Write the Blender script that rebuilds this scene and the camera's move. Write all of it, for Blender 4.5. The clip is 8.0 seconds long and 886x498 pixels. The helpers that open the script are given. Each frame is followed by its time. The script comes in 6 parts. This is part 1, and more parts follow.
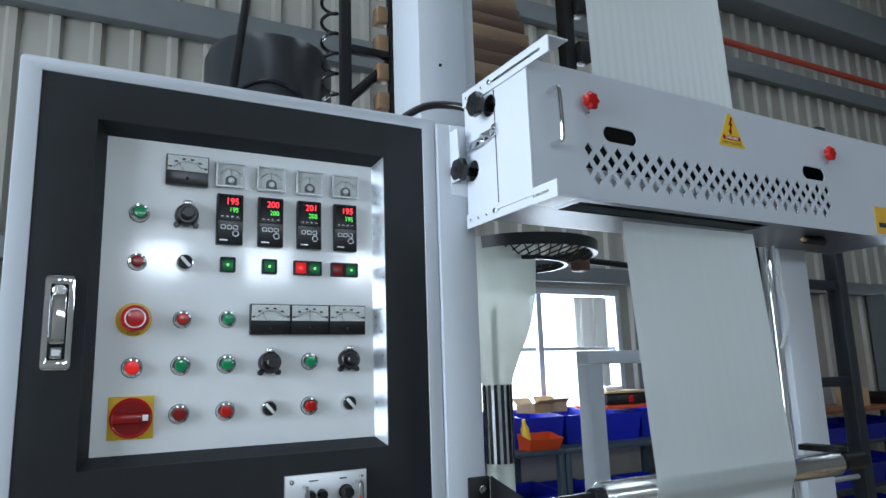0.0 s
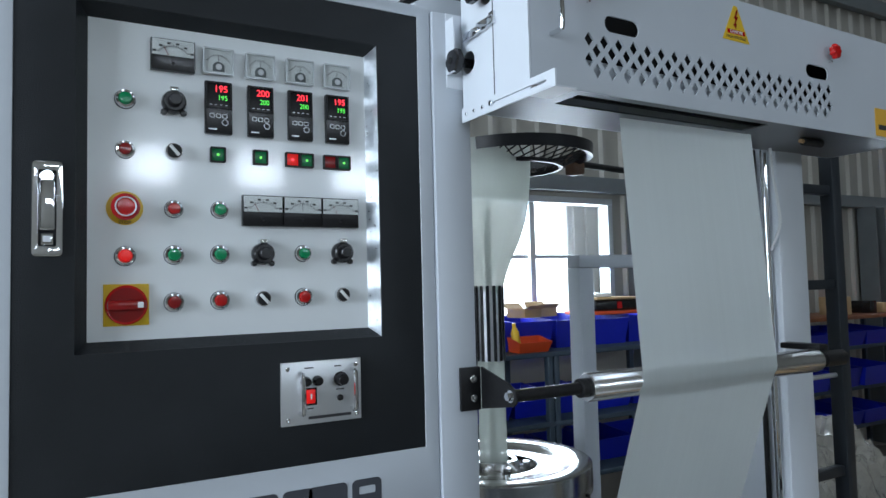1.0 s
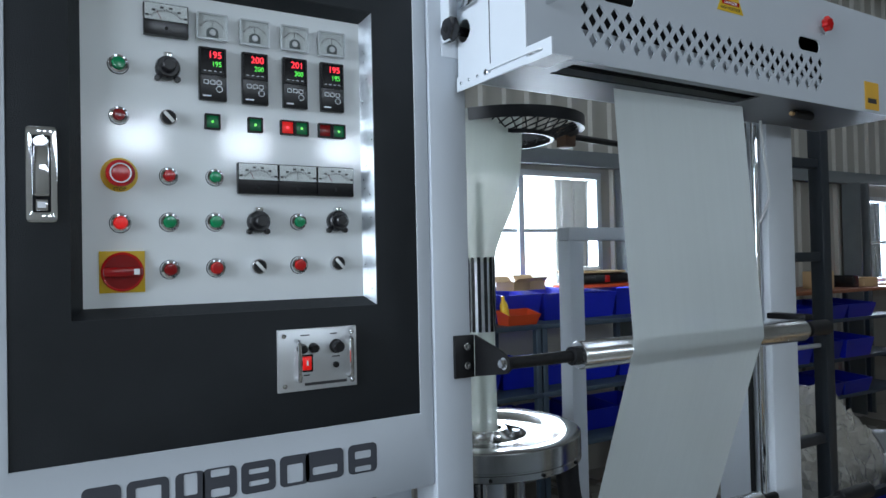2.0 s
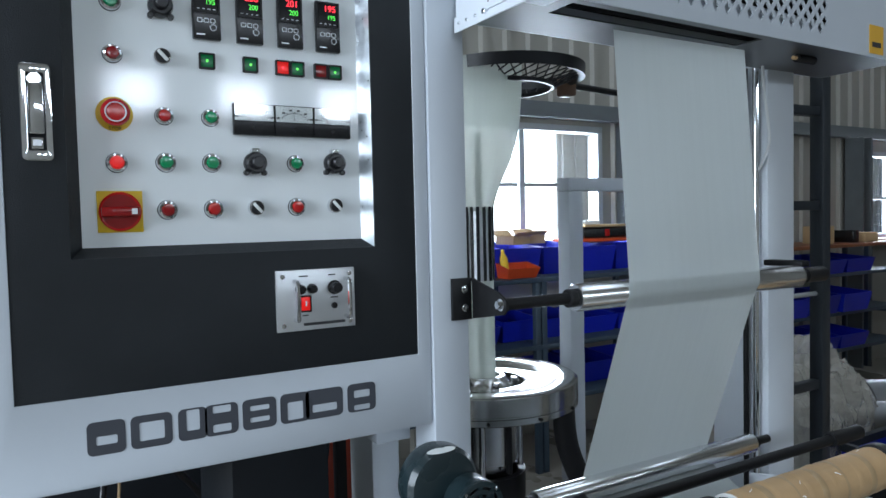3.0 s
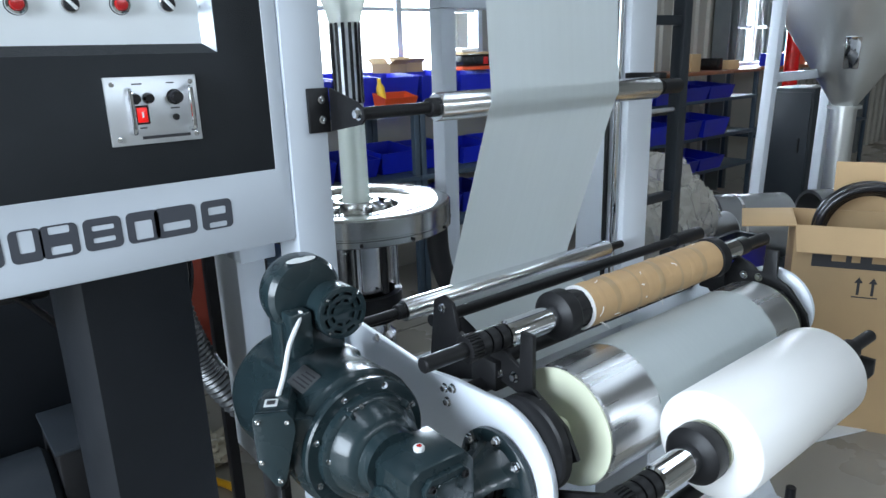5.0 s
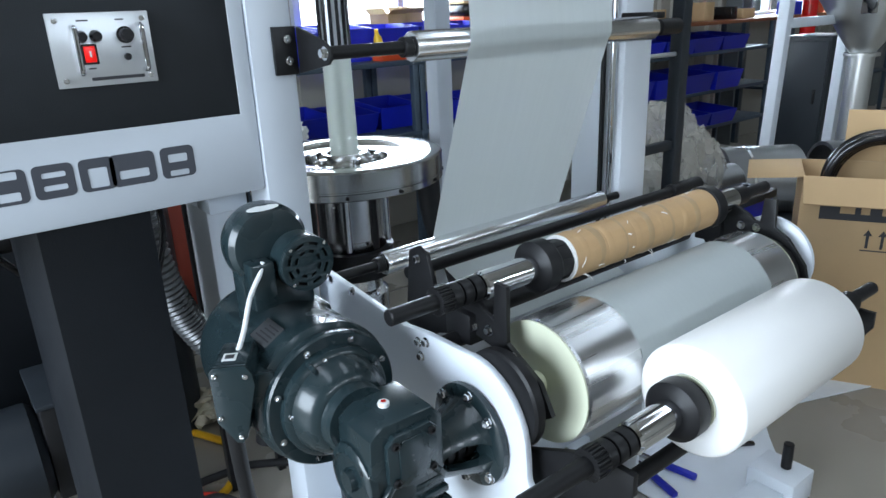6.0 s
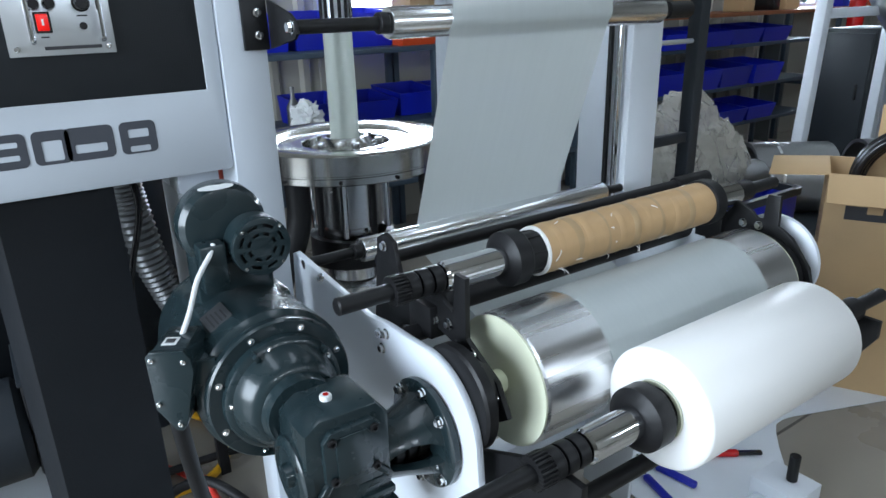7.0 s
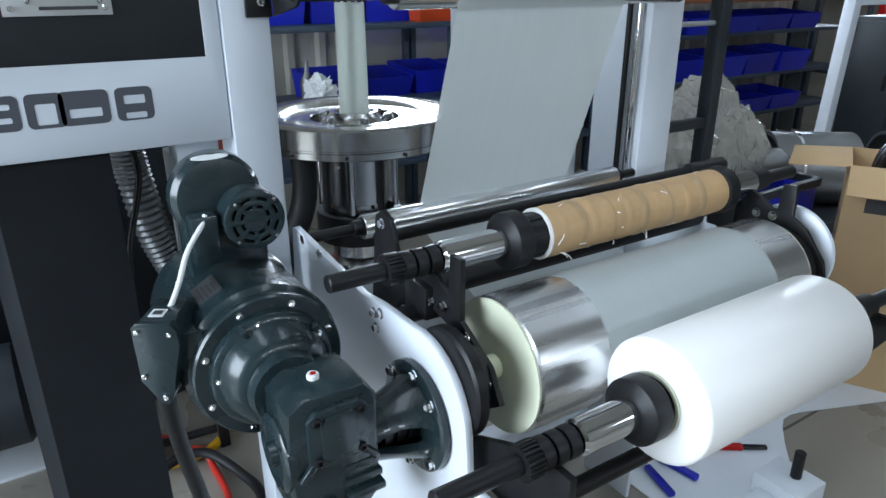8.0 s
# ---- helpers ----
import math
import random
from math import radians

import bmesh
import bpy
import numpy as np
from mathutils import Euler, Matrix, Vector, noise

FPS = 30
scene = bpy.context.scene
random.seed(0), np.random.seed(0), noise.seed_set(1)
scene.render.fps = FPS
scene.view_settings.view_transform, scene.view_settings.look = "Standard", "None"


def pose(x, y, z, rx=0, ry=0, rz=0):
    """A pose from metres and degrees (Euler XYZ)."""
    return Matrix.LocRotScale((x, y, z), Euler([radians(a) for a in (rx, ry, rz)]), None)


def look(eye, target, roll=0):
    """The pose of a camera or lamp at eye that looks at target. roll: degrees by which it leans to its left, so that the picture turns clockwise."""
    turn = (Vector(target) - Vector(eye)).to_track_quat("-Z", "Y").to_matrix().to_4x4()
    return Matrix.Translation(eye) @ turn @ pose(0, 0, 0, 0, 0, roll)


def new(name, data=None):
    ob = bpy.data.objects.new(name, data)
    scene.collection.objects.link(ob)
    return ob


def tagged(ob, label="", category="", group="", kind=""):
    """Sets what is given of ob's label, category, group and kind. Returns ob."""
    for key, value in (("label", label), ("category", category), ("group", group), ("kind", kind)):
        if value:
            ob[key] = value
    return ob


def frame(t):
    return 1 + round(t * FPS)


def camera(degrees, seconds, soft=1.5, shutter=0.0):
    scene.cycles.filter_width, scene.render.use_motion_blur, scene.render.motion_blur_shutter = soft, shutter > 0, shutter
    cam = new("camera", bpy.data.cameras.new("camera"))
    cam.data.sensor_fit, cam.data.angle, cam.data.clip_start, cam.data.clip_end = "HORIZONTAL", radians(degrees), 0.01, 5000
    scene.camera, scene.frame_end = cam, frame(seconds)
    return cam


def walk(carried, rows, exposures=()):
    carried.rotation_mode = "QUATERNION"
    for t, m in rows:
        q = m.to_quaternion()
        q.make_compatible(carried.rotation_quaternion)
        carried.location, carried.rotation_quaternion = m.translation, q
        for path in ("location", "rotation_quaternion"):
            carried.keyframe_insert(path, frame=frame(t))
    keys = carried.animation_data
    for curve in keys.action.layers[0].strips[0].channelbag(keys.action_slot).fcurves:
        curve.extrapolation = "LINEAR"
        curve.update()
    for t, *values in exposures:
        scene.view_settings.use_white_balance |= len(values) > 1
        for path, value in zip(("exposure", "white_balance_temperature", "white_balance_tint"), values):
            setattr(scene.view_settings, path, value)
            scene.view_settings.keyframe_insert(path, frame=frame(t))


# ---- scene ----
cam = camera(66.1, 8.0)
PATH = [
    (0, (0.0, 0.013, 1.573), (0.932, 1.745, 1.938), -1.9),
    (0.5, (0.002, 0.021, 1.554), (0.948, 1.769, 1.778), -2.1),
    (1, (0.004, 0.026, 1.538), (0.962, 1.778, 1.646), -1.4),
    (1.2, (-0.009, 0.032, 1.543), (0.973, 1.774, 1.601), -0.9),
    (2.3, (-0.014, 0.024, 1.518), (0.973, 1.764, 1.537), -1.3),
    (2.5, (-0.011, 0.022, 1.514), (0.969, 1.766, 1.51), -1.2),
    (3, (-0.01, 0.019, 1.491), (0.975, 1.758, 1.405), -1.3),
    (3.5, (-0.002, 0.018, 1.48), (1.026, 1.723, 1.284), -1.2),
    (4, (0.011, 0.014, 1.459), (1.103, 1.663, 1.16), -1.4),
    (4.5, (0.03, 0.007, 1.437), (1.183, 1.583, 1.003), -1.6),
    (5, (0.047, 0.002, 1.421), (1.246, 1.506, 0.872), -1.8),
    (5.2, (0.057, 0.002, 1.414), (1.268, 1.484, 0.835), -1.8),
    (6.3, (0.187, 0.0, 1.371), (1.293, 1.522, 0.693), -2.8),
    (6.5, (0.218, -0.016, 1.369), (1.304, 1.517, 0.685), -2.7),
    (7, (0.281, -0.024, 1.349), (1.333, 1.533, 0.665), -1.6),
    (7.5, (0.318, -0.018, 1.337), (1.344, 1.547, 0.634), -0.9),
    (8, (0.323, -0.014, 1.335), (1.326, 1.551, 0.599), -0.1),
]
walk(cam, [(t, look(eye, target, roll)) for t, eye, target, roll in PATH], ((0, 0.0), (1.2, -0.22), (2.5, -0.16), (3.5, 0.12), (4.5, 0.42), (5.2, 0.58), (6.3, 0.50), (8, 0.45)))

FLOOR = -0.15
SOUTH_WINDOWS = (-0.4, 0.75, 1.9, 3.05, 4.6, 6.2)
SKYLIGHTS = (-0.6, 3.0, 7.0)

# ---------------------------------------------------------------- light
world = bpy.data.worlds.new("sky")
world.use_nodes = True
scene.world = world
wn = world.node_tree
bg = wn.nodes["Background"]
sky = wn.nodes.new("ShaderNodeTexSky")
sky.sky_type = "NISHITA"
sky.sun_disc = False
sky.sun_elevation = radians(48)
sky.sun_rotation = radians(250)
wn.links.new(sky.outputs[0], bg.inputs[0])
bg.inputs[1].default_value = 0.06


def area_lamp(name, eye, target, sx, sy, power, color):
    data = bpy.data.lights.new(name, "AREA")
    data.shape, data.size, data.size_y, data.energy, data.color = "RECTANGLE", sx, sy, power, color
    ob = new(name, data)
    ob.matrix_world = look(eye, target)
    return ob


sun = bpy.data.lights.new("sun", "SUN")
sun.energy, sun.angle, sun.color = 0.5, radians(14), (1.0, 0.97, 0.92)
sun_ob = new("sun", sun)
sun_ob.matrix_world = look((-6, -2, 8), (0, 0, 0))
DAY = (0.735, 0.86, 1.0)
area_lamp("door_daylight", (-5.2, 0.2, 2.35), (0.8, 0.6, 1.2), 3.8, 3.2, 500, DAY)
area_lamp("window_daylight", (3.05, 4.30, 1.75), (3.05, 0.0, 1.2), 1.4, 0.85, 95, DAY)
area_lamp("window_daylight_far", (8.2, 4.30, 1.65), (6.0, 0.0, 1.2), 1.6, 0.85, 115, DAY)
for wx in SOUTH_WINDOWS:
    area_lamp("south_window_daylight", (wx, -5.2, 2.92), (wx, 0.0, 2.5), 0.50, 0.36, 16, DAY)
for sx in SKYLIGHTS:
    area_lamp("skylight_daylight", (sx, 0.2, 6.25), (sx, 0.2, 0.0), 0.9, 5.0, 46, DAY)

# ---------------------------------------------------------------- materials


def mat(name, color, rough=0.5, metal=0.0, vary=0.06, scale=8.0, bump=0.0, bscale=60.0, coat=0.0, random_vary=0.0, stretch=None, rvary=0.08):
    m = bpy.data.materials.new(name)
    m.use_nodes = True
    nt = m.node_tree
    n, l = nt.nodes, nt.links
    b = n["Principled BSDF"]
    b.inputs["Roughness"].default_value = rough
    b.inputs["Metallic"].default_value = metal
    b.inputs["Coat Weight"].default_value = coat
    tc = n.new("ShaderNodeTexCoord")
    src = tc.outputs["Object"]
    if stretch:
        mp = n.new("ShaderNodeMapping")
        mp.inputs["Scale"].default_value = stretch
        l.new(src, mp.inputs[0])
        src = mp.outputs[0]
    big = n.new("ShaderNodeTexNoise")
    big.inputs["Scale"].default_value = scale
    big.inputs["Detail"].default_value = 6
    fine = n.new("ShaderNodeTexNoise")
    fine.inputs["Scale"].default_value = bscale
    fine.inputs["Detail"].default_value = 3
    l.new(src, big.inputs[0])
    l.new(src, fine.inputs[0])
    mix = n.new("ShaderNodeMix")
    mix.data_type = "RGBA"
    lo = [c * (1 - 2 * vary) for c in color]
    hi = [min(1, c * (1 + 2 * vary)) for c in color]
    mix.inputs[6].default_value = (*lo, 1)
    mix.inputs[7].default_value = (*hi, 1)
    l.new(big.outputs[0], mix.inputs[0])
    out = mix.outputs[2]
    if random_vary:
        oi = n.new("ShaderNodeObjectInfo")
        hsv = n.new("ShaderNodeHueSaturation")
        mr = n.new("ShaderNodeMapRange")
        mr.inputs[3].default_value = 1 - random_vary
        mr.inputs[4].default_value = 1 + random_vary
        l.new(oi.outputs["Random"], mr.inputs[0])
        l.new(mr.outputs[0], hsv.inputs["Value"])
        l.new(out, hsv.inputs["Color"])
        out = hsv.outputs[0]
    l.new(out, b.inputs["Base Color"])
    rr = n.new("ShaderNodeMapRange")
    rr.inputs[3].default_value = max(0.02, rough - rvary)
    rr.inputs[4].default_value = min(1, rough + rvary)
    l.new(big.outputs[0], rr.inputs[0])
    l.new(rr.outputs[0], b.inputs["Roughness"])
    if bump:
        bp = n.new("ShaderNodeBump")
        bp.inputs["Strength"].default_value = bump
        bp.inputs["Distance"].default_value = 0.002
        l.new(fine.outputs[0], bp.inputs["Height"])
        l.new(bp.outputs[0], b.inputs["Normal"])
    return m


def glow(name, color, strength):
    m = mat(name, color, 0.3, vary=0.0)
    b = m.node_tree.nodes["Principled BSDF"]
    b.inputs["Emission Color"].default_value = (*color, 1)
    b.inputs["Emission Strength"].default_value = strength
    return m


def film_mat(name, color, see, thru):
    m = bpy.data.materials.new(name)
    m.use_nodes = True
    n, l = m.node_tree.nodes, m.node_tree.links
    b = n["Principled BSDF"]
    b.inputs["Roughness"].default_value = 0.32
    tc = n.new("ShaderNodeTexCoord")
    mp = n.new("ShaderNodeMapping")
    mp.inputs["Scale"].default_value = (30, 1, 0.6)
    nz = n.new("ShaderNodeTexNoise")
    nz.inputs["Scale"].default_value = 3
    nz.inputs["Detail"].default_value = 5
    l.new(tc.outputs["Object"], mp.inputs[0])
    l.new(mp.outputs[0], nz.inputs[0])
    mix = n.new("ShaderNodeMix")
    mix.data_type = "RGBA"
    mix.inputs[6].default_value = (*[c * 0.94 for c in color], 1)
    mix.inputs[7].default_value = (*color, 1)
    l.new(nz.outputs[0], mix.inputs[0])
    l.new(mix.outputs[2], b.inputs["Base Color"])
    bp = n.new("ShaderNodeBump")
    bp.inputs["Strength"].default_value = 0.15
    bp.inputs["Distance"].default_value = 0.004
    l.new(nz.outputs[0], bp.inputs["Height"])
    l.new(bp.outputs[0], b.inputs["Normal"])
    tr = n.new("ShaderNodeBsdfTranslucent")
    l.new(mix.outputs[2], tr.inputs[0])
    tp = n.new("ShaderNodeBsdfTransparent")
    m1 = n.new("ShaderNodeMixShader")
    m1.inputs[0].default_value = thru
    l.new(b.outputs[0], m1.inputs[1])
    l.new(tr.outputs[0], m1.inputs[2])
    m2 = n.new("ShaderNodeMixShader")
    m2.inputs[0].default_value = see
    l.new(m1.outputs[0], m2.inputs[1])
    l.new(tp.outputs[0], m2.inputs[2])
    l.new(m2.outputs[0], n["Material Output"].inputs[0])
    return m


def glass_mat(name, rough=0.02, tint=(1, 1, 1), see=0.8):
    m = bpy.data.materials.new(name)
    m.use_nodes = True
    n, l = m.node_tree.nodes, m.node_tree.links
    b = n["Principled BSDF"]
    b.inputs["Base Color"].default_value = (*tint, 1)
    b.inputs["Roughness"].default_value = rough
    tp = n.new("ShaderNodeBsdfTransparent")
    tp.inputs[0].default_value = (*tint, 1)
    gl = n.new("ShaderNodeBsdfGlossy")
    gl.inputs["Roughness"].default_value = rough
    mx = n.new("ShaderNodeMixShader")
    mx.inputs[0].default_value = 1 - see
    l.new(tp.outputs[0], mx.inputs[1])
    l.new(gl.outputs[0], mx.inputs[2])
    l.new(mx.outputs[0], n["Material Output"].inputs[0])
    return m


GREY = mat("light_grey_paint", (0.52, 0.56, 0.61), 0.38, vary=0.03, scale=5, bump=0.08, bscale=220)
GREYW = mat("white_grey_paint", (0.66, 0.70, 0.75), 0.36, vary=0.03, scale=5, bump=0.06, bscale=200)
DARK = mat("charcoal_textured_paint", (0.0145, 0.0172, 0.0205), 0.46, vary=0.12, scale=14, bump=0.5, bscale=420)
SLATE = mat("slate_grey_paint", (0.022, 0.027, 0.033), 0.45, vary=0.1, scale=7, bump=0.15, bscale=150)
SLATE.node_tree.nodes["Principled BSDF"].inputs["Specular IOR Level"].default_value = 0.28
DARK.node_tree.nodes["Principled BSDF"].inputs["Specular IOR Level"].default_value = 0.28
COLUMN = mat("matt_charcoal_paint", (0.0105, 0.0125, 0.0155), 0.5, vary=0.12, scale=9, bump=0.3, bscale=300)
COLUMN.node_tree.nodes["Principled BSDF"].inputs["Specular IOR Level"].default_value = 0.2
PANEL = mat("glossy_white_panel", (0.84, 0.88, 0.90), 0.10, vary=0.015, scale=6, bump=0.02, bscale=40, rvary=0.04, coat=0.08)
CHROME = mat("chrome", (0.75, 0.76, 0.78), 0.07, 1.0, vary=0.02, rvary=0.03)
STEEL = mat("brushed_steel", (0.60, 0.61, 0.62), 0.24, 1.0, vary=0.06, scale=4, bump=0.12, bscale=40, stretch=(0.3, 6, 6))
TURNED = mat("machined_aluminium", (0.68, 0.69, 0.68), 0.27, 1.0, vary=0.05, scale=5, bump=0.1, bscale=120, stretch=(1, 1, 12))
ALU = mat("satin_aluminium", (0.62, 0.64, 0.66), 0.35, 0.7, vary=0.04, scale=8, bump=0.08, bscale=200)
BLACK = mat("black_oxide_steel", (0.010, 0.010, 0.011), 0.42, 0.05, vary=0.15, scale=12, bump=0.12, bscale=120)
BLACKP = mat("black_plastic", (0.009, 0.009, 0.011), 0.24, vary=0.1, scale=12)
RUBBER = mat("black_rubber", (0.012, 0.012, 0.013), 0.55, vary=0.15, bump=0.1)
MOTOR = mat("dark_green_enamel", (0.014, 0.026, 0.030), 0.27, vary=0.15, scale=10, bump=0.14, bscale=90, coat=0.3)
BLACK.node_tree.nodes["Principled BSDF"].inputs["Specular IOR Level"].default_value = 0.28
RUBBER.node_tree.nodes["Principled BSDF"].inputs["Specular IOR Level"].default_value = 0.28
MOTOR.node_tree.nodes["Principled BSDF"].inputs["Specular IOR Level"].default_value = 0.35
REDP = mat("red_plastic", (0.46, 0.006, 0.006), 0.16, vary=0.06)
REDD = mat("dark_red_lens", (0.24, 0.005, 0.006), 0.14, vary=0.06)
GREENP = mat("green_lens", (0.0, 0.25, 0.09), 0.12, vary=0.06)
GREENS = mat("green_window_lamp", (0.0, 0.17, 0.05), 0.25, vary=0.05)
YELLOW = mat("yellow_plate", (0.75, 0.48, 0.015), 0.4, vary=0.04)
AMBER = mat("amber_label", (0.75, 0.42, 0.05), 0.4, vary=0.05)
REDGLOW = glow("lit_red_lamp", (0.75, 0.008, 0.006), 0.35)
REDDIG = glow("red_led_digits", (1.0, 0.03, 0.05), 2.2)
GREENDIG = glow("green_led_digits", (0.12, 1.0, 0.10), 0.8)
GREENGLOW = glow("lit_green_lamp", (0.02, 0.55, 0.16), 0.5)
METERFACE = mat("meter_face", (0.78, 0.80, 0.80), 0.25, vary=0.02)
INK = mat("dark_print", (0.03, 0.03, 0.035), 0.5, vary=0.05)
LOGO = mat("slate_print", (0.06, 0.065, 0.08), 0.42, vary=0.05)
FILM = film_mat("milky_film", (0.64, 0.685, 0.68), 0.05, 0.40)
FILM.node_tree.nodes["Principled BSDF"].inputs["Specular IOR Level"].default_value = 0.9
BUBBLE = film_mat("milky_bubble", (0.79, 0.84, 0.78), 0.20, 0.6)
WRAP = film_mat("crinkled_wrap", (0.52, 0.50, 0.45), 0.42, 0.12)
WRAP.node_tree.nodes["Principled BSDF"].inputs["Roughness"].default_value = 0.07
WRAP.node_tree.nodes["Principled BSDF"].inputs["Coat Weight"].default_value = 0.8
for node in WRAP.node_tree.nodes:
    if node.type == "MAPPING":
        node.inputs["Scale"].default_value = (6, 6, 6)
    if node.type == "BUMP":
        node.inputs["Strength"].default_value = 0.9
        node.inputs["Distance"].default_value = 0.05
ROLLW = mat("white_film_roll", (0.87, 0.86, 0.84), 0.32, vary=0.015, scale=3, bump=0.06, bscale=30, stretch=(0.2, 4, 4))
CREAM = mat("cream_rubber", (0.66, 0.68, 0.52), 0.35, vary=0.04)
KRAFT = mat("kraft_core", (0.50, 0.32, 0.16), 0.5, vary=0.10, scale=16, bump=0.25, bscale=60)
KRAFTD = mat("stained_paper_band", (0.40, 0.27, 0.14), 0.35, vary=0.12, scale=20, bump=0.2)
CARD = mat("cardboard", (0.47, 0.32, 0.17), 0.75, vary=0.07, scale=5, bump=0.2, bscale=90)
BLUE = mat("blue_plastic_bin", (0.005, 0.014, 0.36), 0.35, vary=0.1, scale=6, random_vary=0.3)
ORANGE = mat("orange_plastic", (0.62, 0.07, 0.015), 0.4, vary=0.08)
RACK = mat("rack_blue_grey", (0.032, 0.052, 0.075), 0.5, vary=0.12)
BENCH = mat("brown_bench_board", (0.22, 0.075, 0.03), 0.5, vary=0.15, bump=0.1)
WALLM = mat("painted_corrugated_sheet", (0.305, 0.293, 0.26), 0.4, vary=0.06, scale=2, bump=0.05, bscale=30, stretch=(1, 1, 0.2))
FLOORM = mat("polished_concrete", (0.27, 0.25, 0.215), 0.28, vary=0.08, scale=2.2, bump=0.06, bscale=25)
JOINT = mat("dark_joint", (0.10, 0.09, 0.08), 0.8)
SHEETW = mat("pale_bluish_white", (0.72, 0.76, 0.80), 0.35, vary=0.03)
WOOD = mat("pale_wood", (0.26, 0.16, 0.09), 0.5, vary=0.15, scale=5, bump=0.15, bscale=40, stretch=(1, 6, 6))
WOODD = mat("brown_wood", (0.11, 0.055, 0.03), 0.5, vary=0.15, scale=5, bump=0.15, bscale=40, stretch=(1, 6, 6))
GIRT = mat("grey_green_girt", (0.12, 0.135, 0.14), 0.5, vary=0.08)
REDPIPE = mat("red_pipe_paint", (0.35, 0.05, 0.025), 0.45, vary=0.1)
WHITEW = mat("white_cable", (0.75, 0.77, 0.78), 0.4, vary=0.03)
YELLOWH = mat("yellow_hose", (0.62, 0.33, 0.01), 0.4, vary=0.08)
REDH = mat("red_hose", (0.48, 0.03, 0.02), 0.4, vary=0.08)
FRAMEW = mat("window_frame_aluminium", (0.45, 0.48, 0.50), 0.4, 0.4, vary=0.05)
PANE = glass_mat("window_glass", 0.03, (0.97, 0.99, 1.0), 0.9)
CLEAR = glass_mat("clear_cover", 0.05, (0.95, 0.96, 0.96), 0.95)
BACKDROP = glow("bright_outdoors", (0.95, 0.98, 1.0), 3.2)
ROLLCH = mat("ground_chrome_roller", (0.80, 0.81, 0.82), 0.22, 1.0, vary=0.05, scale=3, bump=0.06, bscale=30, stretch=(0.15, 5, 5), rvary=0.05)
DRUMCH = mat("ground_chrome_drum", (0.72, 0.73, 0.74), 0.28, 1.0, vary=0.06, scale=3, bump=0.14, bscale=22, stretch=(0.10, 5, 5), rvary=0.06)
DULLST = mat("dull_steel", (0.20, 0.205, 0.21), 0.38, 0.9, vary=0.12, scale=4)
SPANGLE = mat("spangled_galvanised_steel", (0.66, 0.70, 0.74), 0.30, 1.0, vary=0.16, scale=60, bump=0.2, bscale=200)
LOADER = mat("black_ribbed_plastic", (0.022, 0.025, 0.029), 0.30, vary=0.1, scale=6, bump=0.1)
RING = mat("polished_air_ring", (0.46, 0.46, 0.445), 0.19, 1.0, vary=0.03, scale=6, rvary=0.04)
CONDUIT = mat("dark_ribbed_hose", (0.075, 0.078, 0.08), 0.30, 0.4, vary=0.15, scale=14)
HOPPER = mat("bright_hopper_steel", (0.60, 0.61, 0.60), 0.34, 0.95, vary=0.05, scale=3, bump=0.05, bscale=30)
SILVER = mat("galvanised", (0.52, 0.54, 0.56), 0.4, 0.8, vary=0.15, scale=18)
TAN = mat("tan_rag", (0.55, 0.5, 0.38), 0.8, vary=0.15, bump=0.3)

# ---------------------------------------------------------------- building helpers
ORIGIN = {}


def thing(name, at, label, category, group="", kind=""):
    ob = new(name)
    ob.empty_display_size = 0.05
    ob.location = at
    ORIGIN[ob] = Vector(at)
    return tagged(ob, label, category, group, kind)


def smooth(mesh, degrees=35):
    mesh.polygons.foreach_set("use_smooth", [True] * len(mesh.polygons))
    mesh.set_sharp_from_angle(angle=radians(degrees))


def part(name, bm, material, parent=None, label="", sm=True):
    """One mesh object in world coordinates, hung under its parent."""
    mesh = bpy.data.meshes.new(name)
    if parent is not None:
        bm.transform(Matrix.Translation(-ORIGIN[parent]))
    bmesh.ops.recalc_face_normals(bm, faces=bm.faces)
    bm.to_mesh(mesh)
    bm.free()
    mesh.materials.append(material)
    if sm:
        smooth(mesh)
    ob = new(name, mesh)
    if parent is not None:
        ob.parent = parent
        ORIGIN[ob] = ORIGIN[parent]
    else:
        ORIGIN[ob] = Vector((0, 0, 0))
    return tagged(ob, label)


def solo(name, bm, material, label, category="", group="", kind="", at=None):
    """A top-level thing that is one mesh, with its origin at `at`."""
    mesh = bpy.data.meshes.new(name)
    if at is not None:
        bm.transform(Matrix.Translation(-Vector(at)))
    bmesh.ops.recalc_face_normals(bm, faces=bm.faces)
    bm.to_mesh(mesh)
    bm.free()
    mesh.materials.append(material)
    smooth(mesh)
    ob = new(name, mesh)
    ob.location = at or (0, 0, 0)
    ORIGIN[ob] = Vector(at or (0, 0, 0))
    return tagged(ob, label, category, group, kind)


def box(x0, x1, y0, y1, z0, z1, bevel=0.0, bm=None, seg=2):
    own = bmesh.new()
    m = Matrix.Translation(((x0 + x1) / 2, (y0 + y1) / 2, (z0 + z1) / 2)) @ Matrix.Diagonal((x1 - x0, y1 - y0, z1 - z0, 1))
    bmesh.ops.create_cube(own, size=1, matrix=m)
    if bevel:
        bmesh.ops.bevel(own, geom=own.edges[:], offset=bevel, segments=seg, affect="EDGES", profile=0.5)
    return join(bm, own)


def join(bm, own):
    if bm is None:
        return own
    tmp = bpy.data.meshes.new("tmp")
    own.to_mesh(tmp)
    bm.from_mesh(tmp)
    own.free()
    bpy.data.meshes.remove(tmp)
    return bm


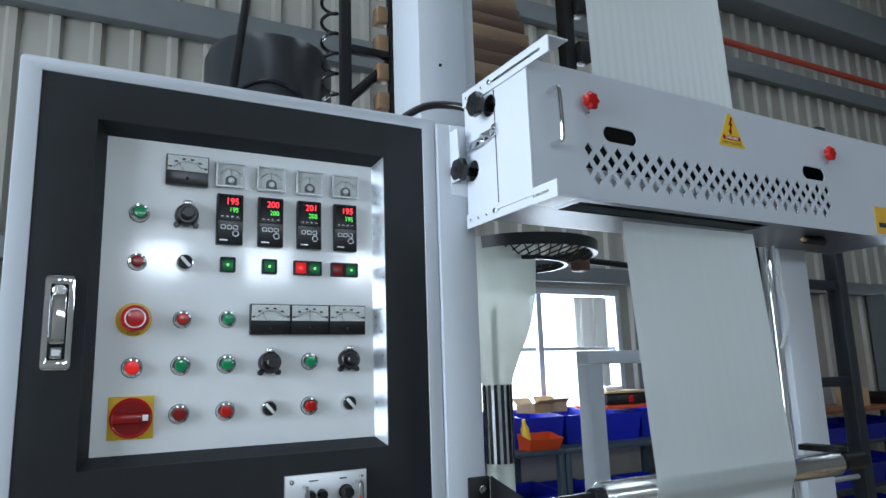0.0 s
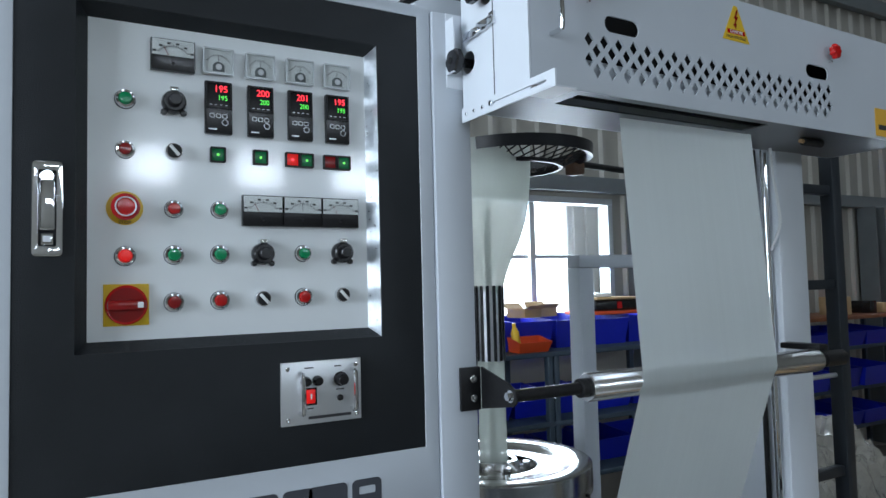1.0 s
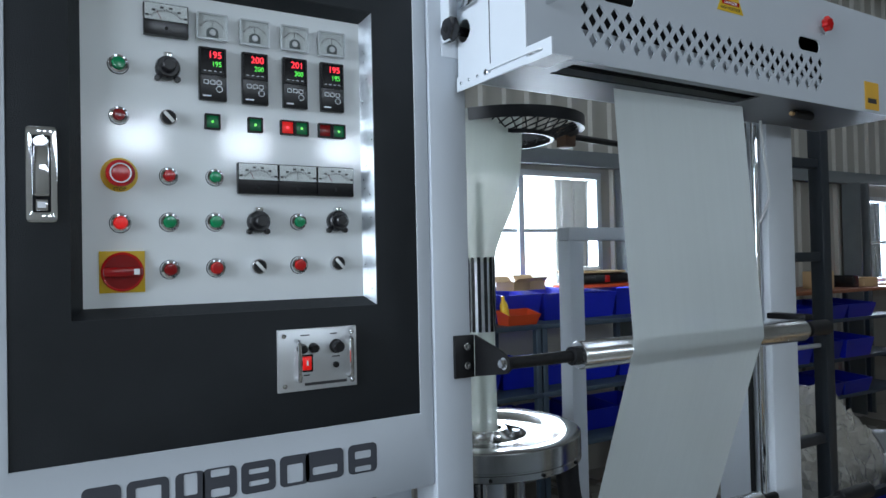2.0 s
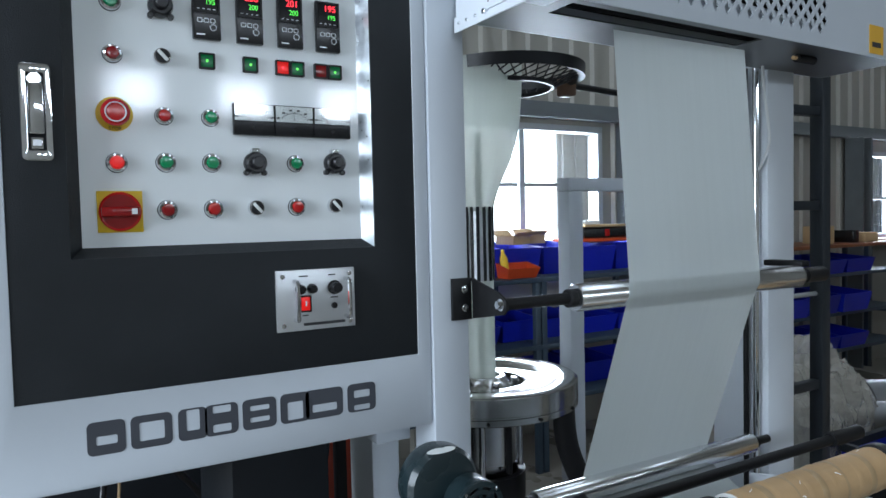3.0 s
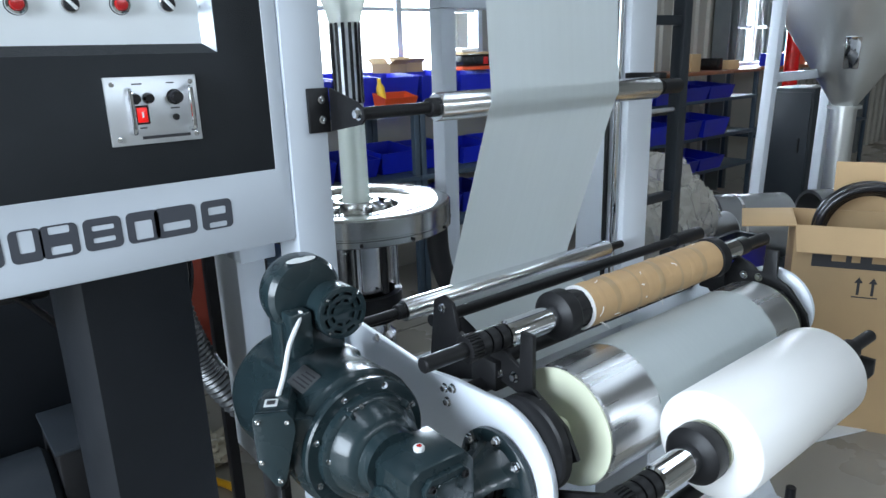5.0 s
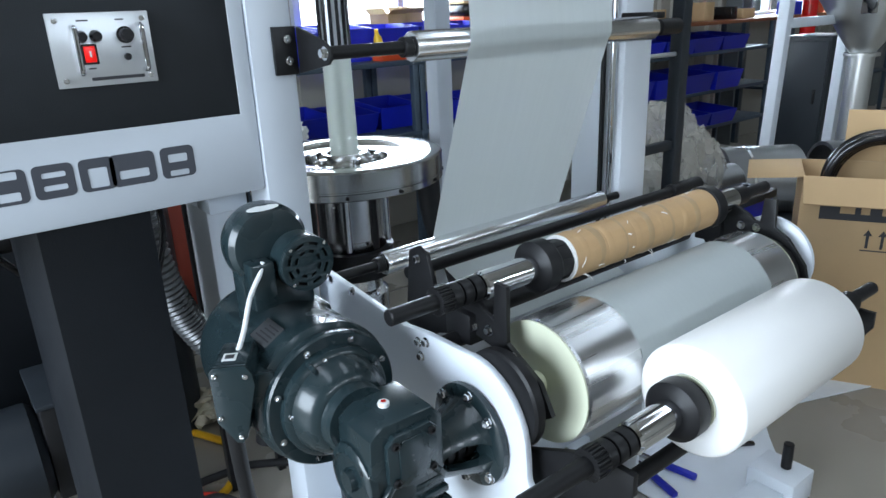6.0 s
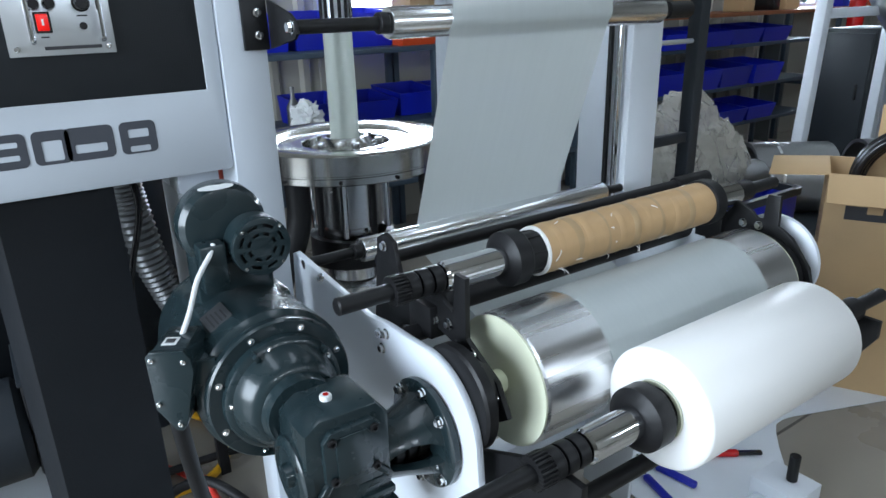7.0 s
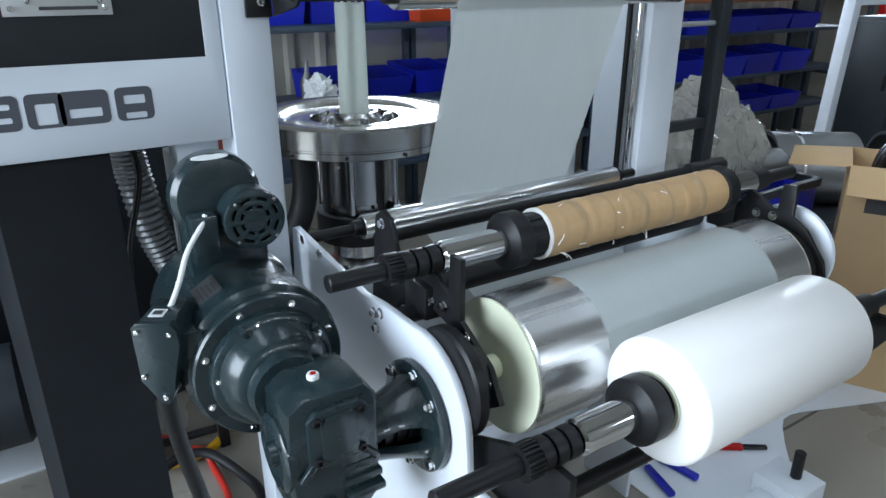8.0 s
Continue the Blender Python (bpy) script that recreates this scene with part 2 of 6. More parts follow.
def turn_to(direction):
    return Vector(direction).normalized().to_track_quat("Z", "Y").to_matrix().to_4x4()


def lathe(profile, base, direction, seg=40, bm=None, close=False):
    """Turn (r, h) pairs round the axis that starts at base."""
    own = bmesh.new()
    m = Matrix.Translation(base) @ turn_to(direction)
    rings = []
    for r, h in profile:
        if r < 1e-6:
            rings.append([own.verts.new(m @ Vector((0, 0, h)))])
        else:
            rings.append([own.verts.new(m @ Vector((r * math.cos(2 * math.pi * i / seg), r * math.sin(2 * math.pi * i / seg), h))) for i in range(seg)])
    pairs = list(zip(rings, rings[1:]))
    if close:
        pairs.append((rings[-1], rings[0]))
    for a, b in pairs:
        for i in range(seg):
            j = (i + 1) % seg
            if len(a) == 1 and len(b) == 1:
                continue
            if len(a) == 1:
                own.faces.new((a[0], b[i], b[j]))
            elif len(b) == 1:
                own.faces.new((a[i], a[j], b[0]))
            else:
                own.faces.new((a[i], a[j], b[j], b[i]))
    return join(bm, own)


def rod(p0, p1, r, seg=24, bm=None, bevel=None):
    p0, p1 = Vector(p0), Vector(p1)
    length = (p1 - p0).length
    c = bevel if bevel is not None else min(r * 0.15, length * 0.1)
    return lathe([(0, 0), (r - c, 0), (r, c), (r, length - c), (r - c, length), (0, length)], p0, p1 - p0, seg, bm)


def pipe(points, r, seg=10, bm=None, smooth_steps=6):
    """A round cable or hose through the points."""
    pts = [Vector(p) for p in points]
    fine = []
    for i in range(len(pts) - 1):
        a, b = pts[max(i - 1, 0)], pts[i]
        c, d = pts[i + 1], pts[min(i + 2, len(pts) - 1)]
        for k in range(smooth_steps):
            t = k / smooth_steps
            fine.append(0.5 * ((2 * b) + (c - a) * t + (2 * a - 5 * b + 4 * c - d) * t * t + (3 * b - a - 3 * c + d) * t ** 3))
    fine.append(pts[-1])
    own = bmesh.new()
    rings, up = [], Vector((0.123, 0.2, 1)).normalized()
    for i, p in enumerate(fine):
        tan = (fine[min(i + 1, len(fine) - 1)] - fine[max(i - 1, 0)]).normalized()
        side = tan.cross(up)
        if side.length < 1e-3:
            side = tan.orthogonal()
        side.normalize()
        up = side.cross(tan).normalized()
        rings.append([own.verts.new(p + r * (math.cos(2 * math.pi * k / seg) * side + math.sin(2 * math.pi * k / seg) * up)) for k in range(seg)])
    for a, b in zip(rings, rings[1:]):
        for k in range(seg):
            own.faces.new((a[k], a[(k + 1) % seg], b[(k + 1) % seg], b[k]))
    own.faces.new(rings[0][::-1])
    own.faces.new(rings[-1])
    return join(bm, own)


def plate(outline, holes, thick, m, bevel=0.0):
    """A flat plate with holes: outlines in its own x, y, thickness along z, then placed by m."""
    cu = bpy.data.curves.new("plate", "CURVE")
    cu.dimensions, cu.fill_mode = "2D", "BOTH"
    cu.extrude, cu.bevel_depth, cu.bevel_resolution = thick / 2 - bevel, bevel, 1
    for pts in [outline, *holes]:
        sp = cu.splines.new("POLY")
        sp.points.add(len(pts) - 1)
        for p, (x, y) in zip(sp.points, pts):
            p.co = (x, y, 0, 1)
        sp.use_cyclic_u = True
    ob = bpy.data.objects.new("plate", cu)
    mesh = bpy.data.meshes.new_from_object(ob)
    bm = bmesh.new()
    bm.from_mesh(mesh)
    bmesh.ops.remove_doubles(bm, verts=bm.verts, dist=1e-5)
    bm.transform(m)
    bpy.data.objects.remove(ob)
    bpy.data.curves.remove(cu)
    bpy.data.meshes.remove(mesh)
    return bm


def letters(text, height, m, thick=0.0006, align="CENTER", wide=1.0):
    cu = bpy.data.curves.new("letters", "FONT")
    cu.body, cu.size, cu.extrude, cu.align_x, cu.align_y = text, height / 0.7, thick, align, "CENTER"
    ob = bpy.data.objects.new("letters", cu)
    mesh = bpy.data.meshes.new_from_object(ob)
    bm = bmesh.new()
    bm.from_mesh(mesh)
    bm.transform(m @ Matrix.Diagonal((wide, 1, 1, 1)))
    bpy.data.objects.remove(ob)
    bpy.data.curves.remove(cu)
    bpy.data.meshes.remove(mesh)
    return bm


def rounded(x0, x1, y0, y1, r, n=5):
    pts = []
    for cx, cy, a0 in ((x1 - r, y1 - r, 0), (x0 + r, y1 - r, 90), (x0 + r, y0 + r, 180), (x1 - r, y0 + r, 270)):
        for i in range(n + 1):
            a = radians(a0 + 90 * i / n)
            pts.append((cx + r * math.cos(a), cy + r * math.sin(a)))
    return pts


def disc2d(cx, cy, r, n=28):
    return [(cx + r * math.cos(2 * math.pi * i / n), cy + r * math.sin(2 * math.pi * i / n)) for i in range(n)]


def facing(x, y, z):
    """Plate space to the world for a plate that faces the aisle: x right, y up, its outside towards -y."""
    return Matrix.Translation((x, y, z)) @ pose(0, 0, 0, 90, 0, 0)


def sideways(x, y, z):
    """Plate space to the world for a plate that faces -x: its x runs along -y, its y up."""
    return Matrix.Translation((x, y, z)) @ pose(0, 0, 0, 90, 0, -90)


def bolt(at, direction, r, parent, material=None, name="bolt"):
    """A hexagon-head bolt with washer."""
    bm = lathe([(0, 0), (r * 1.35, 0), (r * 1.35, r * 0.3), (r * 0.5, r * 0.3)], at, direction, 16)
    d = Vector(direction).normalized()
    lathe([(r, 0), (r, r * 0.8), (r * 0.85, r * 0.95), (0, r * 0.95)], Vector(at) + d * r * 0.28, direction, 6, bm)
    return part(name, bm, material or CHROME, parent)


def socket_bolt(at, direction, r, parent, material=None):
    bm = lathe([(0, 0), (r, 0), (r, r * 0.9), (r * 0.85, r), (r * 0.55, r), (r * 0.5, r * 0.5), (0, r * 0.5)], at, direction, 16)
    return part("bolt", bm, material or CHROME, parent)

# ---------------------------------------------------------------- the hall
WY = 4.2
W1, W2 = (2.2, 3.82, 1.27, 2.2), (7.42, 9.3, 1.18, 2.12)


def ribbed_wall(name, x0, x1, z0, z1, y, label):
    """Corrugated sheet along x: flat pans with raised trapezoid ribs."""
    bm = bmesh.new()
    prof, x = [], x0
    while x < x1 - 0.01:
        for dx, dy in ((0.0, 0.0), (0.13, 0.0), (0.15, -0.03), (0.19, -0.03), (0.21, 0.0)):
            if x + dx <= x1:
                prof.append((x + dx, y + dy))
        x += 0.21
    prof.append((x1, y))
    lo = [bm.verts.new((a, b, z0)) for a, b in prof]
    hi = [bm.verts.new((a, b, z1)) for a, b in prof]
    for i in range(len(prof) - 1):
        bm.faces.new((lo[i], lo[i + 1], hi[i + 1], hi[i]))
    back = [bm.verts.new((a, y + 0.06, z)) for a, z in ((x0, z0), (x1, z0), (x1, z1), (x0, z1))]
    bm.faces.new(back)
    ob = solo(name, bm, WALLM, label, kind="structure")
    return ob


ribbed_wall("wall_north_upper", -5.0, 14.0, 2.30, 6.2, WY, "ribbed grey-beige metal sheet wall of the workshop")
ribbed_wall("wall_north_left", -5.0, W1[0], FLOOR, 2.30, WY, "ribbed grey-beige metal sheet wall of the workshop")
ribbed_wall("wall_north_middle", W1[1], W2[0], FLOOR, 2.30, WY, "ribbed grey-beige metal sheet wall of the workshop")
ribbed_wall("wall_north_right", W2[1], 14.0, FLOOR, 2.30, WY, "ribbed grey-beige metal sheet wall of the workshop")
for i, w in enumerate((W1, W2)):
    solo("wall_sill_%d" % (i + 1), box(w[0], w[1], WY - 0.03, WY + 0.06, FLOOR, w[2]), WALLM, "grey metal wall below the window", kind="structure")
    solo("wall_head_%d" % (i + 1), box(w[0], w[1], WY - 0.03, WY + 0.06, w[3], 2.30), WALLM, "grey metal wall above the window", kind="structure")

bm = box(-5.3, 14.3, -5.3, 6.0, FLOOR - 0.2, FLOOR)
floor = solo("floor", bm, FLOORM, "worn polished concrete workshop floor with dark joints", kind="structure")
bm = bmesh.new()
for x in (-3.4, -1.0, 1.4, 3.15, 5.6, 8.0, 10.4):
    box(x, x + 0.008, -5, 4.1, FLOOR, FLOOR + 0.003, 0, bm)
for y in (-3.0, -0.9, 1.02, 3.1):
    box(-5, 13.5, y, y + 0.008, FLOOR, FLOOR + 0.0035, 0, bm)
part("floor_joint", bm, JOINT, floor, "thin dark joints in the floor", sm=False)

slots = [[(x - 0.45, -2.3), (x + 0.45, -2.3), (x + 0.45, 2.7), (x - 0.45, 2.7)] for x in SKYLIGHTS]
solo("ceiling", plate([(-5.3, -5.3), (14.3, -5.3), (14.3, 6.0), (-5.3, 6.0)], slots, 0.06, Matrix.Translation((0, 0, 6.23))), WALLM, "grey sheet ceiling of the workshop with open skylights", kind="structure")
solo("wall_east", box(14.0, 14.2, -5.3, 4.3, FLOOR, 6.2), WALLM, "plain grey end wall", kind="structure")
slots = [[(x - 0.27, 2.72), (x + 0.27, 2.72), (x + 0.27, 3.12), (x - 0.27, 3.12)] for x in SOUTH_WINDOWS]
solo("wall_south", plate([(-5.3, FLOOR), (14.2, FLOOR), (14.2, 6.2), (-5.3, 6.2)], slots, 0.12, facing(0, -5.16, 0)), WALLM, "grey long wall with a row of high window openings", kind="structure")
bm = bmesh.new()
box(-5.3, -5.1, -5.1, -2.2, FLOOR, 6.2, 0, bm)
box(-5.3, -5.1, 2.6, 4.3, FLOOR, 6.2, 0, bm)
box(-5.3, -5.1, -2.2, 2.6, 4.1, 6.2, 0, bm)
solo("wall_west", bm, WALLM, "grey end wall with a wide open loading door", kind="structure")

# girts, pipe and posts on the long wall
solo("girt_low", box(-5, 14, WY - 0.11, WY - 0.035, 2.24, 2.36, 0.008), GIRT, "grey-green steel girt over the windows", kind="structure")
solo("girt_middle", box(-5, 14, WY - 0.13, WY - 0.035, 3.66, 3.86, 0.008), GIRT, "grey-green steel girt on the wall", kind="structure")
solo("girt_pipe", box(2.5, 14, WY - 0.12, WY - 0.035, 4.36, 4.52, 0.008), GIRT, "grey steel girt under a red pipe", kind="structure")
solo("girt_high", box(2.5, 14, WY - 0.30, WY - 0.035, 5.05, 5.40, 0.01), GIRT, "deep grey steel eaves beam", kind="structure")
solo("red_pipe", rod((2.5, WY - 0.17, 4.62), (14, WY - 0.17, 4.62), 0.032), REDPIPE, "long red painted fire water pipe on the wall", "pipe")
for x, top in ((3.98, 2.24), (7.2, 2.24), (11.0, 5.05)):
    bm = box(x, x + 0.02, WY - 0.22, WY - 0.035, FLOOR, top)
    box(x + 0.16, x + 0.18, WY - 0.22, WY - 0.035, FLOOR, top, 0, bm)
    box(x + 0.02, x + 0.16, WY - 0.14, WY - 0.12, FLOOR, top, 0, bm)
    solo("wall_post_%d" % int(x), bm, GIRT, "grey steel wall column with flanges", kind="structure")


def window(name, w, bars, rails):
    t = thing(name, ((w[0] + w[1]) / 2, WY, w[2]), "aluminium sliding window with bright daylight behind it", "window", kind="structure")
    bm = bmesh.new()
    f = 0.05
    box(w[0], w[1], WY - 0.05, WY + 0.07, w[2], w[2] + f, 0.004, bm)
    box(w[0], w[1], WY - 0.05, WY + 0.07, w[3] - f, w[3], 0.004, bm)
    box(w[0], w[0] + f, WY - 0.048, WY + 0.068, w[2] + f, w[3] - f, 0.004, bm)
    box(w[1] - f, w[1], WY - 0.048, WY + 0.068, w[2] + f, w[3] - f, 0.004, bm)
    part("window_frame", bm, FRAMEW, t)
    xs = [w[0] + f, *bars, w[1] - f]
    for b in bars:
        part("window_bar", box(b - 0.025, b + 0.025, WY - 0.04, WY + 0.05, w[2] + f, w[3] - f, 0.003), FRAMEW, t)
    for z in rails:
        part("window_rail", box(w[0] + f, w[1] - f, WY - 0.01, WY + 0.03, z - 0.015, z + 0.015, 0.003), FRAMEW, t)
    for a, b in zip(xs, xs[1:]):
        pane = part("pane", box(a, b, WY + 0.012, WY + 0.018, w[2] + f, w[3] - f), PANE, t, sm=False)
        pane.visible_shadow = False
    part("window_sill", box(w[0] - 0.04, w[1] + 0.04, WY - 0.12, WY - 0.05, w[2] - 0.03, w[2] + 0.005, 0.004), FRAMEW, t)


window("window_1", W1, (3.03,), (1.74,))
window("window_2", W2, (8.1, 8.7), (1.62,))
solo("backdrop", box(-2, 13, 7.5, 7.6, -1, 5), BACKDROP, "bright overcast daylight outside the windows", kind="structure")
bm = bmesh.new()
for k in range(46):
    x = 5.35 + 0.20 * k
    box(x, x + 0.199, 6.60, 6.64, -1.0, 5.0, 0, bm)
    box(x + 0.07, x + 0.13, 6.565, 6.599, -1.0, 5.0, 0, bm)
solo("outdoor_shed", bm, SHEETW, "pale ribbed sheet shed standing outside the windows", "shed")


# ---------------------------------------------------------------- control cabinet
CX0, CX1, CZ0, CZ1, CY = -0.113, 0.684, 1.050, 2.142, 1.310
DX0, DX1, DZ0, DZ1 = -0.080, 0.654, 1.205, 2.118
RX0, RX1, RZ0, RZ1 = 0.008, 0.563, 1.437, 2.044
PX0, PX1, PZ0, PZ1, PY = 0.028, 0.546, 1.456, 2.026, 1.349
cab = thing("control_cabinet", (0.285, 1.45, CZ0), "light grey steel control cabinet with a charcoal door", "cabinet")
body = part("body", plate(rounded(CX0, CX1, CZ0, CZ1, 0.006), [[(DX0 - 0.003, DZ0 - 0.003), (DX1 + 0.003, DZ0 - 0.003), (DX1 + 0.003, DZ1 + 0.003), (DX0 - 0.003, DZ1 + 0.003)]], 0.03, facing(0, CY + 0.015, 0), 0.002), GREY, cab, "light grey front frame")
bm = bmesh.new()
box(CX0, CX0 + 0.01, CY + 0.031, CY + 0.30, CZ0, CZ1, 0.001, bm)
box(CX1 - 0.01, CX1, CY + 0.031, CY + 0.30, CZ0, CZ1, 0.001, bm)
box(CX0 + 0.01, CX1 - 0.01, CY + 0.031, CY + 0.30, CZ1 - 0.01, CZ1, 0.001, bm)
box(CX0 + 0.01, CX1 - 0.01, CY + 0.031, CY + 0.30, CZ0, CZ0 + 0.01, 0.001, bm)
box(CX0 + 0.01, CX1 - 0.01, CY + 0.29, CY + 0.30, CZ0 + 0.01, CZ1 - 0.01, 0.001, bm)
part("shell", bm, GREY, cab)
door = part("door", plate([(DX0, DZ0), (DX1, DZ0), (DX1, DZ1), (DX0, DZ1)], [[(RX0, RZ0), (RX1, RZ0), (RX1, RZ1), (RX0, RZ1)]], 0.02, facing(0, CY + 0.012, 0), 0.0015), DARK, cab, "charcoal textured door with a recessed window")
bm = bmesh.new()
outer = [(RX0, RZ0), (RX1, RZ0), (RX1, RZ1), (RX0, RZ1)]
inner = [(PX0, PZ0), (PX1, PZ0), (PX1, PZ1), (PX0, PZ1)]
o = [bm.verts.new((x, CY + 0.003, z)) for x, z in outer]
q = [bm.verts.new((x, PY + 0.001, z)) for x, z in inner]
faces = [bm.faces.new((o[i], o[(i + 1) % 4], q[(i + 1) % 4], q[i])) for i in range(4)]
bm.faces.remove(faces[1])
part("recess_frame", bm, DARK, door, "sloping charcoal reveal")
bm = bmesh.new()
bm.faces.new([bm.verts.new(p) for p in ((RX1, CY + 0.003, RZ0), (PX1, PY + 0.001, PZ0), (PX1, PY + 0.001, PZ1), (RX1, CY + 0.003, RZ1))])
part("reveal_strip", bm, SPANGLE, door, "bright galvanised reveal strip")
panel = part("instrument_panel", box(PX0 - 0.006, PX1 + 0.006, PY, PY + 0.004, PZ0 - 0.006, PZ1 + 0.006), PANEL, cab, "glossy white instrument panel")
part("door_seal", box(DX0 - 0.002, DX1 + 0.002, PY + 0.006, PY + 0.010, DZ0 - 0.002, DZ1 + 0.002), RUBBER, cab)

COLS = (0.087, 0.168, 0.249, 0.328, 0.409, 0.489)


def push_button(x, z, lens, r=0.0135, lit=False):
    b = part("push_button", lathe([(0.008, 0), (r * 1.24, 0), (r * 1.24, 0.005), (r * 1.16, 0.0085), (r * 0.90, 0.0105), (r * 0.86, 0.006)], (x, PY, z), (0, -1, 0), 28), CHROME, panel, "chrome-ringed push button")
    # thin black ring puts the contact shade round the button's foot
    part("gasket", lathe([(r * 1.0, 0), (r * 1.32, 0), (r * 1.30, 0.0012), (r * 1.0, 0.0012)], (x, PY, z), (0, -1, 0), 28), RUBBER, b)
    part("lens", lathe([(r * 0.84, 0.004), (r * 0.84, 0.013), (r * 0.7, 0.0165), (0, 0.0175)], (x, PY, z), (0, -1, 0), 24), lens, b)


def selector(x, z, tilt):
    s = part("selector_switch", lathe([(0.008, 0), (0.0155, 0), (0.0155, 0.006), (0.0142, 0.010), (0.012, 0.0105)], (x, PY, z), (0, -1, 0), 28), CHROME, panel, "chrome-ringed selector switch")
    bm = lathe([(0.0125, 0.004), (0.0125, 0.014), (0.011, 0.0155), (0, 0.0155)], (x, PY, z), (0, -1, 0), 24)
    part("knob", bm, BLACK, s)
    bm = box(-0.0028, 0.0028, -0.0205, -0.0150, -0.0118, 0.0118, 0.0008)
    bm.transform(Matrix.Translation((x, PY, z)) @ pose(0, 0, 0, 0, tilt, 0))
    part("pointer", bm, METERFACE, s)


def dial_knob(x, z):
    k = part("dial_knob", lathe([(0, 0), (0.021, 0), (0.0215, 0.012), (0.020, 0.016)], (x, PY, z), (0, -1, 0), 32), BLACKP, panel, "black turns-counting dial with clamps")
    part("dial", lathe([(0.0195, 0.012), (0.0195, 0.021), (0.0175, 0.0235), (0.012, 0.0235), (0.0115, 0.036), (0.0095, 0.0385), (0, 0.0385)], (x, PY, z), (0, -1, 0), 32), BLACKP, k)
    for sx in (-1, 1):
        bm = rod((x + sx * 0.017, PY, z - 0.0185), (x + sx * 0.017, PY - 0.010, z - 0.0185), 0.0055, 14)
        part("foot", bm, BLACKP, k)
    part("lock", box(x - 0.0075, x + 0.0075, PY - 0.017, PY, z + 0.019, z + 0.0275, 0.0015), CHROME, k)


push_button(COLS[0], 1.885, GREENP)
dial_knob(COLS[1], 1.886)
push_button(COLS[0], 1.794, REDD, 0.0125)
selector(COLS[1], 1.796, -42)
push_button(COLS[1], 1.690, REDP, 0.0125)
push_button(COLS[2], 1.691, GREENP, 0.0125)
push_button(COLS[0], 1.604, REDGLOW)
push_button(COLS[1], 1.606, GREENP)
push_button(COLS[2], 1.607, GREENP)
dial_knob(COLS[3], 1.608)
push_button(COLS[4], 1.609, GREENP, 0.0128)
dial_knob(COLS[5], 1.611)
push_button(COLS[1], 1.520, REDD)
push_button(COLS[2], 1.521, REDP)
selector(COLS[3], 1.522, -42)
push_button(COLS[4], 1.523, REDP)
selector(COLS[5], 1.525, -42)
# emergency stop
es = part("emergency_stop", lathe([(0.012, 0), (0.030, 0), (0.030, 0.002), (0.012, 0.0025)], (0.0865, PY, 1.689), (0, -1, 0), 40), YELLOW, panel, "yellow-ringed red emergency stop")
part("mushroom", lathe([(0.011, 0.001), (0.011, 0.014), (0.020, 0.017), (0.0235, 0.022), (0.0235, 0.027), (0.021, 0.031), (0.014, 0.0325), (0.013, 0.0315), (0, 0.0325)], (0.0865, PY, 1.689), (0, -1, 0), 36), REDP, es)
bm = lathe([(0.0150, 0.0322), (0.0165, 0.0335), (0.0175, 0.0322)], (0.0865, PY, 1.689), (0, -1, 0), 36)
part("arrow_ring", bm, METERFACE, es)
part("stop_text", letters("STOP", 0.006, facing(0.0865, PY - 0.0030, 1.6635), 0.0002), INK, es)
# main switch
ms = part("main_switch", box(0.0525, 0.1260, PY - 0.004, PY, 1.4815, 1.5545, 0.001), YELLOW, panel, "red rotary main switch on a yellow plate")
part("ring", lathe([(0.0345, 0.004), (0.0345, 0.010), (0.032, 0.011), (0.030, 0.0105)], (0.089, PY, 1.518), (0, -1, 0), 40), REDP, ms)
bm = lathe([(0.031, 0.008), (0.031, 0.010), (0, 0.010)], (0.089, PY, 1.518), (0, -1, 0), 40)
part("dial", bm, REDD, ms)
bm = box(0.058, 0.120, PY - 0.026, PY - 0.009, 1.509, 1.527, 0.005)
part("grip", bm, REDD, ms)
part("mark", box(0.106, 0.115, PY - 0.0275, PY - 0.0255, 1.513, 1.523), METERFACE, ms)
# square lamps
for x, m in ((0.246, GREENGLOW), (0.326, GREENGLOW), (0.389, REDGLOW), (0.418, GREENGLOW), (0.467, REDD), (0.4965, GREENGLOW)):
    s = part("square_lamp", plate(rounded(x - 0.0142, x + 0.0142, 1.781, 1.810, 0.002), [rounded(x - 0.0115, x + 0.0115, 1.7838, 1.8072, 0.001)], 0.008, facing(0, PY - 0.004, 0)), BLACK, panel, "square indicator lamp")
    part("lens", box(x - 0.0112, x + 0.0112, PY - 0.006, PY - 0.001, 1.784, 1.807, 0.0006), m if m is not GREENGLOW else GREENS, s)
    if m is not REDD:
        part("lamp_spot", lathe([(0.0026, 0.0058), (0.0026, 0.0066), (0, 0.0066)], (x, PY, 1.7955), (0, -1, 0), 10), REDDIG if m is REDGLOW else GREENDIG, s)
